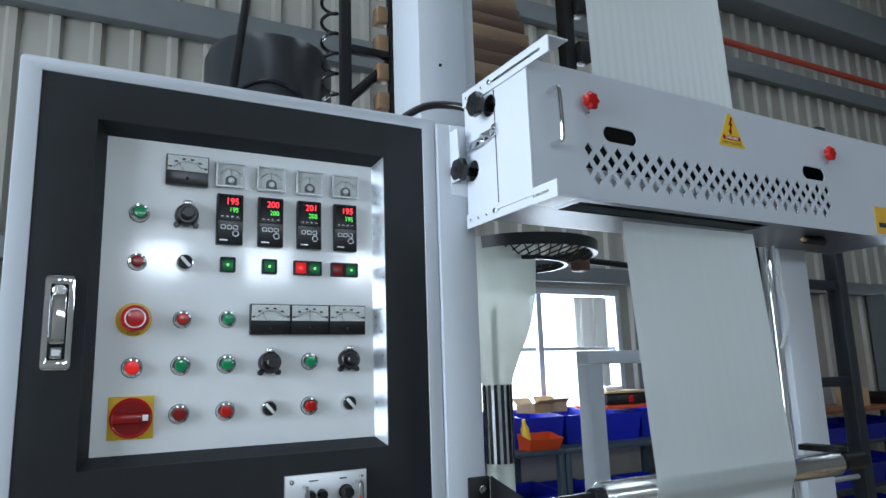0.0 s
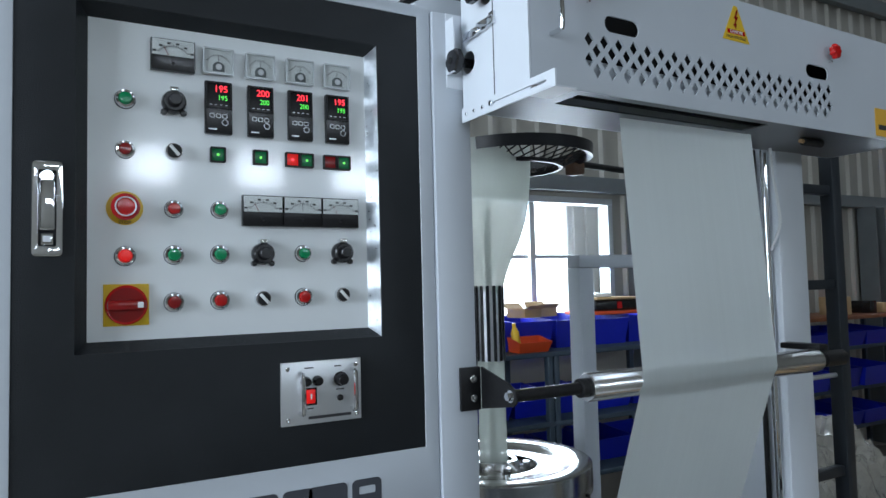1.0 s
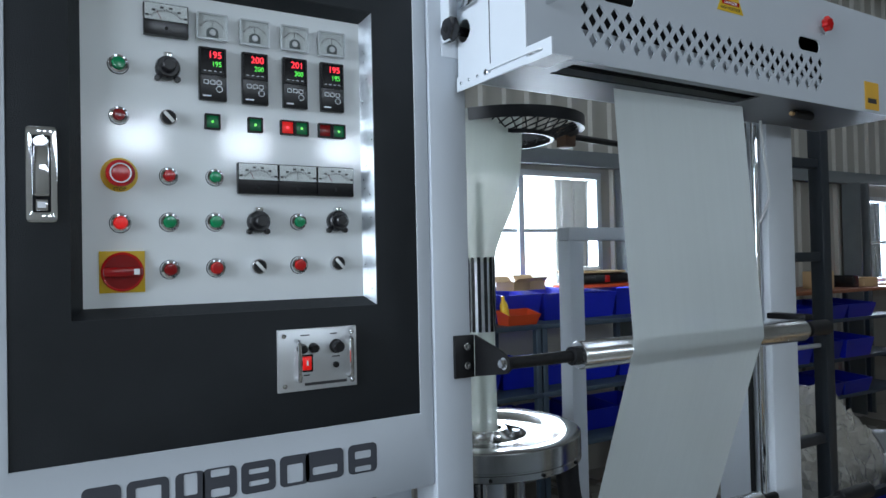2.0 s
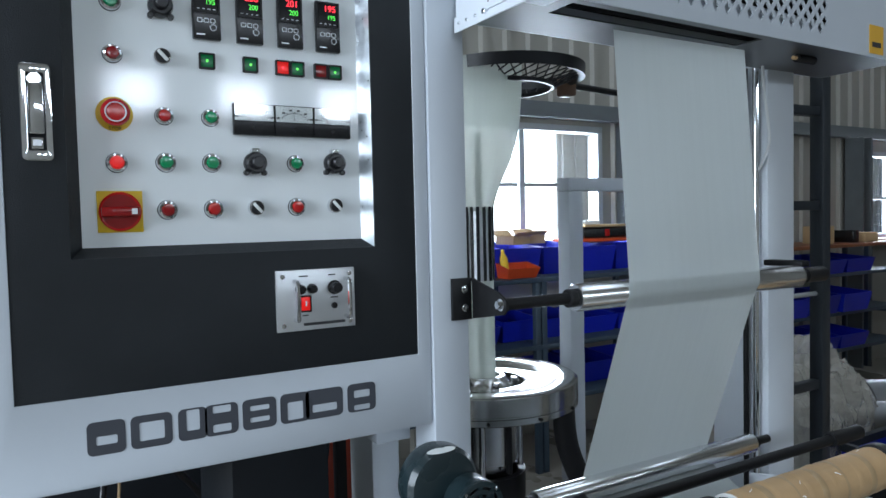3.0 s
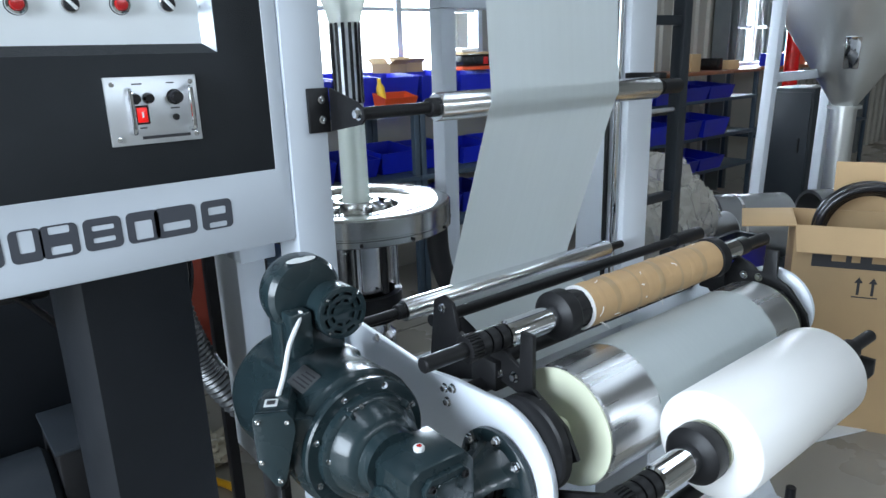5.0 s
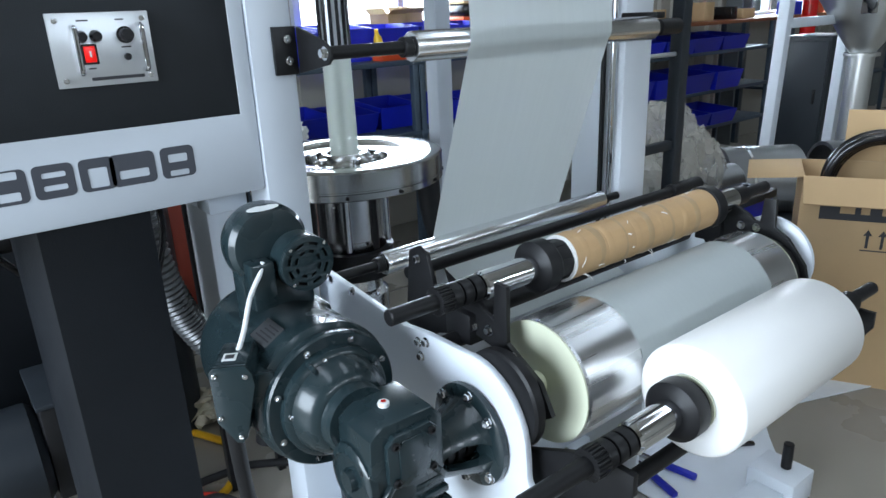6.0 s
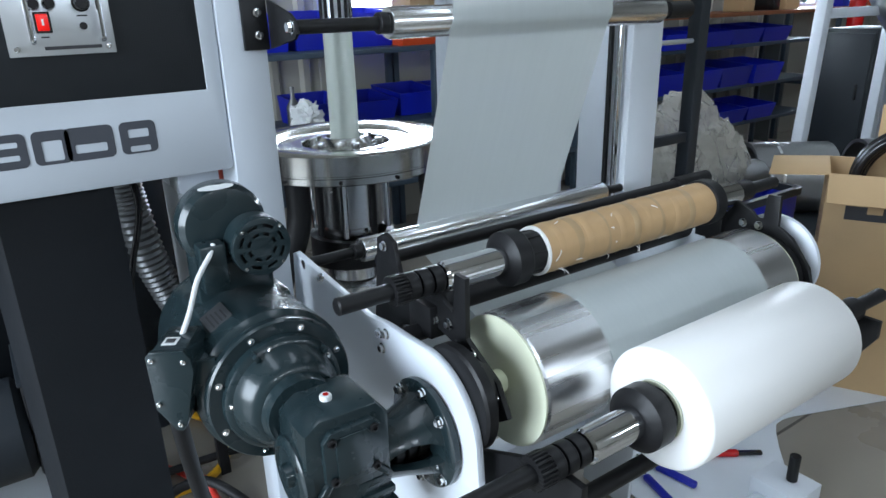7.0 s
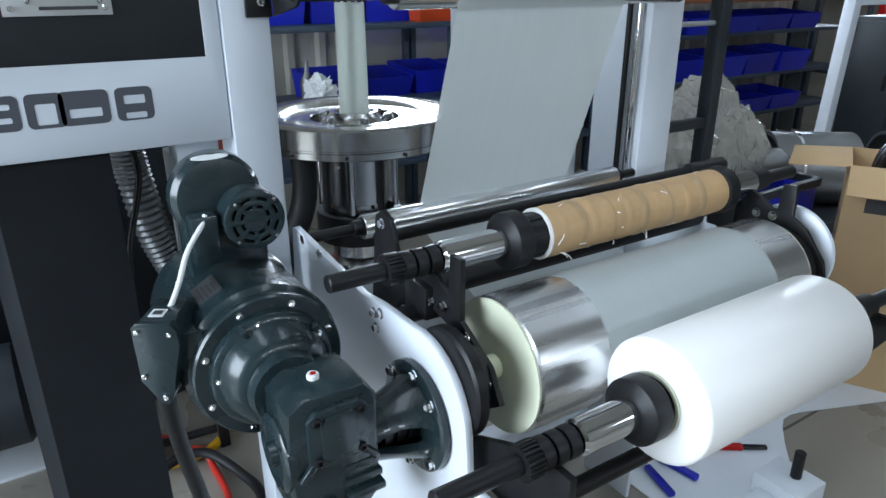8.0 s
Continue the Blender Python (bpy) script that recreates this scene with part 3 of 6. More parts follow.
# temperature controllers
for x, top, low in ((0.222, "195", "195"), (0.301, "200", "200"), (0.380, "201", "200"), (0.4575, "195", "195")):
    w, h, z0 = 0.050, 0.100, 1.834
    c = part("temperature_controller", box(x, x + w, PY - 0.012, PY, z0, z0 + h, 0.002), BLACKP, panel, "black temperature controller with lit red and green digits")
    part("bezel", plate(rounded(x + 0.0015, x + w - 0.0015, z0 + 0.047, z0 + h - 0.0015, 0.001), [rounded(x + 0.004, x + w - 0.004, z0 + 0.05, z0 + h - 0.004, 0.001)], 0.002, facing(0, PY - 0.0128, 0)), BLACK, c)
    part("red_digits", letters(top, 0.0125, facing(x + 0.029, PY - 0.0124, z0 + 0.085), 0.0002, wide=0.95), REDDIG, c)
    part("green_digits", letters(low, 0.0095, facing(x + 0.032, PY - 0.0124, z0 + 0.068), 0.0002, wide=0.9), GREENDIG, c)
    for k in range(4):
        part("status_mark", box(x + 0.008 + 0.0095 * k, x + 0.0125 + 0.0095 * k, PY - 0.0126, PY - 0.012, z0 + 0.0545, z0 + 0.0555), ALU, c, sm=False)
    for k in range(3):
        part("key", plate(rounded(x + 0.008 + 0.0115 * k, x + 0.017 + 0.0115 * k, z0 + 0.030, z0 + 0.038, 0.002), [rounded(x + 0.0088 + 0.0115 * k, x + 0.0162 + 0.0115 * k, z0 + 0.0308, z0 + 0.0372, 0.002)], 0.0012, facing(0, PY - 0.0124, 0)), ALU, c)
    part("key", plate(disc2d(x + 0.036, z0 + 0.022, 0.006, 18), [disc2d(x + 0.036, z0 + 0.022, 0.005, 18)], 0.0012, facing(0, PY - 0.0124, 0)), ALU, c)
    part("name_bar", box(x + 0.006, x + 0.021, PY - 0.0125, PY - 0.012, z0 + 0.007, z0 + 0.0095), ALU, c, sm=False)


def arc_scale(cx, cz, r, y, a0, a1, n, length, parent):
    bm = bmesh.new()
    for i in range(n):
        a = radians(a0 + (a1 - a0) * i / (n - 1))
        long = length * (1.6 if i % 5 == 0 else 1)
        own = box(-0.0005, 0.0005, y - 0.0004, y, 0, long)
        own.transform(Matrix.Translation((cx + r * math.cos(a), 0, cz + r * math.sin(a))) @ pose(0, 0, 0, 0, 90 - math.degrees(a), 0))
        join(bm, own)
    part("scale", bm, INK, parent, sm=False)


def big_meter(x0, x1, z0, z1, numbers=True):
    w, h = x1 - x0, z1 - z0
    mtr = part("panel_meter", box(x0, x1, PY - 0.014, PY, z0, z1, 0.0015), BLACKP, panel, "rectangular pointer meter with a black base")
    part("face", box(x0 + 0.002, x1 - 0.002, PY - 0.0155, PY - 0.014, z0 + h * 0.46, z1 - 0.002), METERFACE, mtr, sm=False)
    cx, cz = (x0 + x1) / 2, z0 + h * 0.20
    arc_scale(cx, cz, h * 0.54, PY - 0.0157, 140, 40, 21, h * 0.05, mtr)
    bm = bmesh.new()
    for i in range(6):
        a = radians(145 - 110 * i / 5)
        own = box(-0.0030, 0.0030, PY - 0.0160, PY - 0.0156, -0.0018, 0.0018)
        own.transform(Matrix.Translation((cx + h * 0.68 * math.cos(a), 0, cz + h * 0.66 * math.sin(a))))
        join(bm, own)
    part("figure_bars", bm, INK, mtr, sm=False)
    own = box(-0.0004, 0.0004, PY - 0.0164, PY - 0.0160, h * 0.30, h * 0.58)
    own.transform(Matrix.Translation((cx, 0, cz)) @ pose(0, 0, 0, 0, -28 if numbers else -3, 0))
    part("needle", own, REDD if numbers else INK, mtr, sm=False)
    part("cover", box(x0 + 0.001, x1 - 0.001, PY - 0.0195, PY - 0.0188, z0 + h * 0.44, z1 - 0.001), CLEAR, mtr, sm=False)
    part("zero_screw", lathe([(0.0032, 0), (0.003, 0.0012), (0, 0.0012)], (cx, PY - 0.014, z0 + h * 0.22), (0, -1, 0), 12), BLACK, mtr)


big_meter(0.128, 0.2045, 1.9435, 2.0015)
for i in range(3):
    big_meter(0.2890 + 0.0785 * i, 0.2890 + 0.0785 * (i + 1) - 0.001, 1.661, 1.7205, i != 1)
for x in (0.2195, 0.2985, 0.3775, 0.4550):
    w, z0, z1 = 0.055, 1.949, 1.9965
    mtr = part("panel_meter", box(x, x + w, PY - 0.010, PY, z0, z1, 0.002), METERFACE, panel, "small clear-fronted square pointer meter")
    part("rim", plate(rounded(x - 0.001, x + w + 0.001, z0 - 0.001, z1 + 0.001, 0.003), [rounded(x + 0.002, x + w - 0.002, z0 + 0.002, z1 - 0.002, 0.002)], 0.006, facing(0, PY - 0.011, 0)), ALU, mtr)
    arc_scale(x + w / 2, z0 + 0.012, 0.022, PY - 0.0103, 150, 30, 17, 0.0025, mtr)
    part("coil_cover", plate([(x + 0.017, z0 + 0.004), (x + 0.038, z0 + 0.004), (x + 0.038, z0 + 0.016), (x + 0.033, z0 + 0.021), (x + 0.0275, z0 + 0.022), (x + 0.022, z0 + 0.021), (x + 0.017, z0 + 0.016)], [], 0.003, facing(0, PY - 0.0115, 0)), GIRT, mtr)
    part("boss", lathe([(0.006, 0), (0.006, 0.002), (0.004, 0.003), (0, 0.003)], (x + w / 2, PY - 0.0125, z0 + 0.012), (0, -1, 0), 16), ALU, mtr)
    part("needle", box(x + w / 2 - 0.0004, x + w / 2 + 0.0004, PY - 0.0108, PY - 0.0104, z0 + 0.022, z0 + 0.036), INK, mtr, sm=False)
    part("cover", box(x, x + w, PY - 0.0150, PY - 0.0142, z0, z1), CLEAR, mtr, sm=False)

# swing handle
hx0, hx1, hz0, hz1 = -0.052, -0.010, 1.603, 1.757
hd = part("handle", plate(rounded(hx0, hx1, hz0, hz1, 0.006), [rounded(hx0 + 0.007, hx1 - 0.007, hz0 + 0.014, hz1 - 0.012, 0.004)], 0.006, facing(0, CY - 0.001, 0), 0.0015), CHROME, cab, "chrome swing handle")
part("lever", box(hx0 + 0.010, hx1 - 0.010, CY - 0.012, CY - 0.002, hz0 + 0.040, hz1 - 0.030, 0.004), CHROME, hd)
part("lock_barrel", lathe([(0.011, 0), (0.011, 0.008), (0.009, 0.010), (0.004, 0.010), (0.004, 0.007), (0, 0.007)], ((hx0 + hx1) / 2, CY, hz1 - 0.024), (0, -1, 0), 24), CHROME, hd)
part("press_tab", box(hx0 + 0.012, hx1 - 0.012, CY - 0.009, CY - 0.001, hz0 + 0.017, hz0 + 0.036, 0.002), CHROME, hd)
part("name_bar", box(hx0 + 0.015, hx1 - 0.015, CY - 0.0098, CY - 0.009, hz0 + 0.022, hz0 + 0.032), ALU, hd, sm=False)

# small aluminium control module on the door
ax0, ax1, az0, az1 = 0.350, 0.510, 1.281, 1.400
mod = part("control_module", box(ax0, ax1, CY - 0.006, CY + 0.001, az0, az1, 0.0012), ALU, cab, "aluminium control module with two bow handles")
for sx in (ax0 + 0.036, ax1 - 0.020):
    part("bow_handle", pipe([(sx, CY - 0.004, az1 - 0.022), (sx, CY - 0.026, az1 - 0.023), (sx, CY - 0.030, az1 - 0.034), (sx, CY - 0.030, az0 + 0.034), (sx, CY - 0.026, az0 + 0.023), (sx, CY - 0.004, az0 + 0.022)], 0.0042), CHROME, mod)
for sx in (ax0 + 0.012, ax1 - 0.012):
    for sz in (az0 + 0.012, az1 - 0.012):
        socket_bolt((sx, CY - 0.006, sz), (0, -1, 0), 0.0045, mod)
for sx in (ax0 + 0.047, ax0 + 0.070):
    part("fuse_holder", lathe([(0.010, 0), (0.010, 0.006), (0.0075, 0.016), (0, 0.016)], (sx, CY - 0.006, az1 - 0.038), (0, -1, 0), 24), BLACKP, mod)
part("knob", lathe([(0.014, 0), (0.014, 0.003), (0.0115, 0.004), (0.0105, 0.020), (0.009, 0.022), (0, 0.022)], (ax1 - 0.043, CY - 0.006, az1 - 0.038), (0, -1, 0), 28), BLACKP, mod)
part("rocker_frame", plate(rounded(ax0 + 0.044, ax0 + 0.068, az0 + 0.036, az0 + 0.069, 0.002), [rounded(ax0 + 0.047, ax0 + 0.065, az0 + 0.039, az0 + 0.066, 0.001)], 0.004, facing(0, CY - 0.008, 0)), BLACKP, mod)
rk = box(ax0 + 0.0475, ax0 + 0.0645, CY - 0.013, CY - 0.006, az0 + 0.0395, az0 + 0.0655, 0.0015)
part("rocker_switch", rk, REDGLOW, mod, "lit red rocker switch")
part("rocker_mark", box(ax0 + 0.0545, ax0 + 0.0575, CY - 0.0138, CY - 0.013, az0 + 0.048, az0 + 0.058), METERFACE, mod, sm=False)
part("toggle", rod((ax1 - 0.045, CY - 0.006, az0 + 0.045), (ax1 - 0.045, CY - 0.012, az0 + 0.045), 0.006, 16), BLACKP, mod)
part("name_bar", box(ax0 + 0.052, ax1 - 0.022, CY - 0.0066, CY - 0.006, az0 + 0.009, az0 + 0.0145), INK, mod, sm=False)
for bx, bz, bw in ((0.045, 0.105, 0.018), (0.105, 0.105, 0.014), (0.050, 0.028, 0.012), (0.108, 0.060, 0.016)):
    part("label_bar", box(ax0 + bx, ax0 + bx + bw, CY - 0.0066, CY - 0.006, az0 + bz, az0 + bz + 0.0025), INK, mod, sm=False)

# maker's mark as plain shapes on the lower rail
LZ0, LZ1 = 1.102, 1.160
def mark(name, outline, holes=()):
    part(name, plate(outline, list(holes), 0.0008, facing(0, CY - 0.0004, 0)), LOGO, body, sm=False)


def slab(x0, x1, z0, z1, lean=0.0):
    return [(x0, z0), (x1, z0), (x1 + lean, z1), (x0 + lean, z1)]


for x0, x1, slits in ((0.020, 0.080, ((0.30, 0.56),)), (0.088, 0.156, ((0.22, 0.78),)), (0.166, 0.216, ((0.30, 0.95),)), (0.212, 0.272, ((0.10, 0.35), (0.72, 0.95))),
                      (0.280, 0.344, ((0.23, 0.39), (0.61, 0.77))), (0.352, 0.410, ((0.10, 0.70),)), (0.402, 0.480, ((0.22, 0.48),)), (0.490, 0.552, ((0.50, 0.76), (0.06, 0.24)))):
    h = LZ1 - LZ0
    mark("mark_block", rounded(x0, x1, LZ0, LZ1, 0.010), [rounded(x0 + 0.014, x1 - 0.013, LZ0 + h * a, LZ0 + h * b, 0.003) for a, b in slits])

# ---------------------------------------------------------------- machine frame
fr = thing("machine_frame", (0.74, 1.36, FLOOR), "light grey welded steel frame of the film line", "machine frame")
part("post", box(0.688, 0.779, 1.302, 1.40, FLOOR, 2.135, 0.004), GREY, fr)
part("post", box(1.857, 1.987, 1.322, 1.525, FLOOR, 1.95, 0.008), GREYW, fr)
part("crossbeam", box(0.60, 0.686, 1.42, 1.50, 0.985, 1.046, 0.004), GREY, fr)
part("inner_leg", box(0.605, 0.675, 1.46, 1.60, 0.45, 0.984, 0.004), GREYW, fr)
part("base_beam", box(0.70, 1.95, 1.425, 1.50, FLOOR, FLOOR + 0.10, 0.004), GREY, fr)
part("guide_rod", rod((1.842, 1.352, FLOOR + 0.3), (1.842, 1.352, 1.93), 0.010), CHROME, fr)
part("guide_rod", rod((1.836, 1.384, FLOOR + 0.3), (1.836, 1.384, 1.93), 0.008), BLACK, fr)
part("signal_cable", pipe([(1.800, 1.30, 1.95), (1.806, 1.30, 1.85), (1.825, 1.30, 1.76), (1.836, 1.305, 1.69), (1.838, 1.34, 1.62)], 0.0045, 8), WHITEW, fr, "thin white cable")
col = thing("support_column", (0.36, 1.48, FLOOR), "charcoal painted box column under the cabinet", "column")
part("shaft", plate([(0.245, 1.44), (0.275, 1.395), (0.475, 1.395), (0.475, 1.58), (0.245, 1.58)], [], 1.195, Matrix.Translation((0, 0, FLOOR + 0.5985))), COLUMN, col)

# roller one with its bracket
def web_roller(name, y, z, x0, x1, r, rod0, rod1, label):
    t = thing(name, ((x0 + x1) / 2, y, z), label, "roller")
    part("shell", lathe([(r * 0.55, 0.004), (r * 0.62, 0), (r * 0.93, 0), (r, 0.004), (r, x1 - x0 - 0.004), (r * 0.93, x1 - x0), (r * 0.55, x1 - x0 - 0.002)], (x0, y, z), (1, 0, 0), 48), ROLLCH, t)
    part("shaft", rod((rod0, y, z), (rod1, y, z), r * 0.42), BLACK, t)
    for xe, s in ((x0, -1), (x1, 1)):
        part("end_bush", rod((xe, y, z), (xe + s * 0.022, y, z), r * 0.66), BLACK, t)
    return t


R1Y, R1Z, R1R = 1.180, 1.312, 0.031
R2Y, R2Z, R2R = 1.285, 0.822, 0.028
r1 = web_roller("guide_roller", R1Y, R1Z, 0.978, 1.780, R1R, 0.79, 1.90, "polished chrome guide roller on a black shaft")
r2 = web_roller("guide_roller", R2Y, R2Z, 0.940, 1.722, R2R, 0.80, 1.80, "polished chrome lower guide roller on a black shaft")
bk = thing("roller_bracket", (0.76, 1.29, 1.312), "black bolted bracket holding a guide roller", "bracket")
part("base_plate", box(0.733, 0.782, 1.293, 1.3015, 1.270, 1.362, 0.001), BLACK, bk)
part("arm", plate([(-1.293, 1.272), (-1.293, 1.360), (-1.19, 1.335), (-1.165, 1.322), (-1.163, 1.302), (-1.175, 1.292)], [], 0.006, sideways(0.786, 0, 0), 0.0008), BLACK, bk)
for z in (1.297, 1.338):
    socket_bolt((0.760, 1.293, z), (0, -1, 0), 0.008, bk)
bolt((0.783, R1Y, R1Z), (-1, 0, 0), 0.0095, bk)
bk2 = thing("roller_bracket", (1.9, 1.29, 1.312), "black bracket at the far end of a guide roller", "bracket")
part("block", box(1.80, 1.84, 1.18, 1.299, 1.335, 1.352, 0.003), BLACK, bk2)
part("sleeve", rod((1.805, R1Y, R1Z), (1.90, R1Y, R1Z), 0.022), BLACK, bk2)

# web of film
def web(name, pts, ends, label, n=14, wave=0.0):
    a0, a1, b0, b1 = ends
    bm = bmesh.new()
    rows = []
    for k, (y, z) in enumerate(pts):
        f = k / (len(pts) - 1)
        x0, x1 = a0 + (b0 - a0) * f, a1 + (b1 - a1) * f
        rows.append([bm.verts.new((x0 + (x1 - x0) * i / n, y + wave * math.sin(i * 1.9 + k * 0.3), z)) for i in range(n + 1)])
    for a, b in zip(rows, rows[1:]):
        for i in range(n):
            bm.faces.new((a[i], a[i + 1], b[i + 1], b[i]))
    return solo(name, bm, FILM, label, "plastic film")


arc1 = [(R1Y - (R1R + 0.0012) * math.cos(radians(a)), R1Z - (R1R + 0.0012) * math.sin(radians(a))) for a in range(-6, 36, 6)]
arc2 = [(R2Y + (R2R + 0.0012) * math.cos(radians(a)), R2Z - (R2R + 0.0012) * math.sin(radians(a))) for a in range(-16, 120, 8)]
web("film_web", [(1.205, 2.02)] + [(1.205 - (1.205 - 1.149) * t / 6, 2.02 - (2.02 - 1.318) * t / 6) for t in range(1, 6)] + arc1 + arc2 + [(1.05, 0.70)], (1.120, 1.582, 1.090, 1.545), "wide web of milky translucent plastic film")
web("film_web_upper", [(1.225 + 0.012 * t, 2.20 + 0.45 * t) for t in (0, 0.5, 1, 1.5, 2, 3, 4, 5, 6)], (1.092, 1.600, 1.092, 1.600), "milky translucent film running down from the nip rolls", 60, 0.0009)

# ---------------------------------------------------------------- corona treater box
TY = 1.143
tr = thing("treater_box", (0.83, TY, 1.945), "light grey sheet metal treater housing with diamond perforations", "treater")
TX0, TX1, TZ0, TZ1 = 0.832, 2.32, 1.946, 2.250
holes = []
for r in range(4):
    for i in range(21 if r % 2 == 0 else 20):
        cx, cz = 0.992 + 0.0452 * i + (0.0226 if r % 2 else 0), 2.064 - 0.0225 * r
        holes.append([(cx - 0.0130, cz), (cx, cz - 0.0165), (cx + 0.0130, cz), (cx, cz + 0.0165)])
for sx in (1.040, 1.790):
    holes.append(rounded(sx, sx + 0.106, 2.090, 2.128, 0.0188, 6))
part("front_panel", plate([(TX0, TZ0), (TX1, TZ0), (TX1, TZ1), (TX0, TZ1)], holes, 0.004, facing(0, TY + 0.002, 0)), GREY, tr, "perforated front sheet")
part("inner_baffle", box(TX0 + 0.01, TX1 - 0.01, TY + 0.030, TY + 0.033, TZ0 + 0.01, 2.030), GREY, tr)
# black sheet stands for the dark inside, seen through the holes
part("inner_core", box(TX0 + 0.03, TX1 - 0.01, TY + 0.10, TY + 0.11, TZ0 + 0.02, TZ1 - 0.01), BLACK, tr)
part("bottom_sheet", plate([(TX0, TY + 0.0045), (TX1, TY + 0.0045), (TX1, 1.40), (TX0, 1.40)], [[(0.98, 1.17), (1.65, 1.17), (1.65, 1.25), (0.98, 1.25)]], 0.004, Matrix.Translation((0, 0, TZ0 + 0.002))), DULLST, tr, "dull steel underside")
part("top_sheet", plate([(TX0, TY + 0.0045), (TX1, TY + 0.0045), (TX1, 1.40), (TX0, 1.40)], [[(0.98, 1.17), (1.68, 1.17), (1.68, 1.30), (0.98, 1.30)]], 0.004, Matrix.Translation((0, 0, TZ1 - 0.002))), GREY, tr)
part("end_plate", plate([(-1.40, 1.925), (-TY, 1.925), (-TY, 2.232), (-1.40, 2.232)], [disc2d(-1.290, 2.193, 0.027), disc2d(-1.372, 2.057, 0.026)], 0.004, sideways(TX0 - 0.003, 0, 0)), GREYW, tr, "pale end plate")
for z0, z1, lip in ((2.226, 2.262, 1), (1.918, 1.952, -1)):
    slot = rounded(-1.27, -1.085, (z0 + z1) / 2 - 0.004, (z0 + z1) / 2 + 0.003, 0.003)
    rl = part("slotted_rail", plate([(-1.40, z0), (-1.058, z0), (-1.058, z1), (-1.40, z1)], [slot], 0.004, sideways(TX0 - 0.008, 0, 0)), GREYW, tr)
    part("rail_lip", box(TX0 - 0.010, TX0 + 0.045, 1.058, 1.40 if lip > 0 else 1.14, (z1 if lip > 0 else z0) - 0.0015, (z1 if lip > 0 else z0) + 0.0015), GREYW, rl)
    socket_bolt((TX0 - 0.010, 1.275, (z0 + z1) / 2), (-1, 0, 0), 0.0065, tr)
    for yy in (1.31, 1.345, 1.378):
        socket_bolt((TX0 - 0.010, yy, (z0 + z1) / 2), (-1, 0, 0), 0.0038, tr)
part("end_seam", box(TX0 - 0.0062, TX0 - 0.005, 1.268, 1.270, 1.954, 2.224), SLATE, tr, sm=False)
part("back_sheet", box(TX0, TX1, 1.400, 1.404, TZ0, TZ1), GREY, tr)
part("far_end", box(TX1, TX1 + 0.004, TY, 1.404, TZ0, TZ1), GREY, tr)
for y, z in ((1.300, 2.195), (1.382, 2.058)):
    k = part("black_knob", rod((TX0 + 0.02, y, z), (TX0 - 0.030, y, z), 0.011), BLACKP, tr, "fluted black clamping knob")
    bm = lathe([(0, 0), (0.024, 0), (0.0285, 0.004), (0.0285, 0.017), (0.025, 0.021), (0.014, 0.023), (0, 0.023)], (TX0 - 0.026, y, z), (-1, 0, 0), 30)
    for v in bm.verts:
        c = v.co - Vector((v.co.x, y, z))
        if c.length > 0.02:
            a = math.atan2(c.z, c.y)
            v.co = Vector((v.co.x, y, z)) + c * (1 + 0.05 * math.cos(6 * a))
    part("grip", bm, BLACKP, k)
    part("hub", rod((TX0 - 0.048, y, z), (TX0 - 0.0505, y, z), 0.008), BLACK, k)
lt = part("toggle_latch", box(TX0 - 0.014, TX0 - 0.005, 1.285, 1.325, 2.108, 2.132, 0.002), CHROME, tr, "chrome toggle latch")
part("lever", box(TX0 - 0.020, TX0 - 0.012, 1.315, 1.375, 2.104, 2.122, 0.003), CHROME, lt)
part("hook", box(TX0 - 0.012, TX0 - 0.005, 1.258, 1.277, 2.112, 2.140, 0.002), CHROME, lt)
part("bail", pipe([(TX0 - 0.012, 1.29, 2.112), (TX0 - 0.014, 1.262, 2.114), (TX0 - 0.014, 1.262, 2.130), (TX0 - 0.012, 1.29, 2.128)], 0.002, 8), CHROME, lt)
part("bow_handle", pipe([(0.884, TY + 0.001, 2.178), (0.884, TY - 0.028, 2.180), (0.885, TY - 0.036, 2.166), (0.887, TY - 0.036, 2.072), (0.887, TY - 0.028, 2.058), (0.887, TY + 0.001, 2.058)], 0.0055), CHROME, tr, "bent chrome bow handle")
for x in (0.992, 1.905):
    k = part("red_knob", rod((x, TY, 2.172), (x, TY - 0.012, 2.172), 0.007), CHROME, tr, "red star knob")
    bm = lathe([(0, 0), (0.014, 0), (0.0195, 0.004), (0.0195, 0.013), (0.015, 0.018), (0, 0.019)], (x, TY - 0.010, 2.172), (0, -1, 0), 42)
    for v in bm.verts:
        c = v.co - Vector((x, v.co.y, 2.172))
        if c.length > 0.012:
            v.co = Vector((x, v.co.y, 2.172)) + c * (1 + 0.14 * math.cos(7 * math.atan2(c.z, c.x)))
    part("grip", bm, REDP, k)
    part("pin", rod((x - 0.002, TY, 2.146), (x - 0.002, TY - 0.010, 2.146), 0.003, 10), CHROME, k)
sg = part("warning_sign", plate([(1.440, 2.140), (1.545, 2.140), (1.500, 2.232), (1.488, 2.232)], [], 0.001, facing(0, TY - 0.0008, 0)), YELLOW, tr, "yellow high voltage warning triangle")
part("flash", plate([(1.497, 2.222), (1.486, 2.198), (1.492, 2.198), (1.487, 2.183), (1.482, 2.183), (1.492, 2.172), (1.497, 2.186), (1.492, 2.186), (1.502, 2.204), (1.496, 2.204), (1.503, 2.222)], [], 0.0006, facing(0, TY - 0.0018, 0)), REDD, sg, sm=False)
part("danger_band", box(1.459, 1.528, TY - 0.0018, TY - 0.0013, 2.158, 2.169), REDP, sg, sm=False)
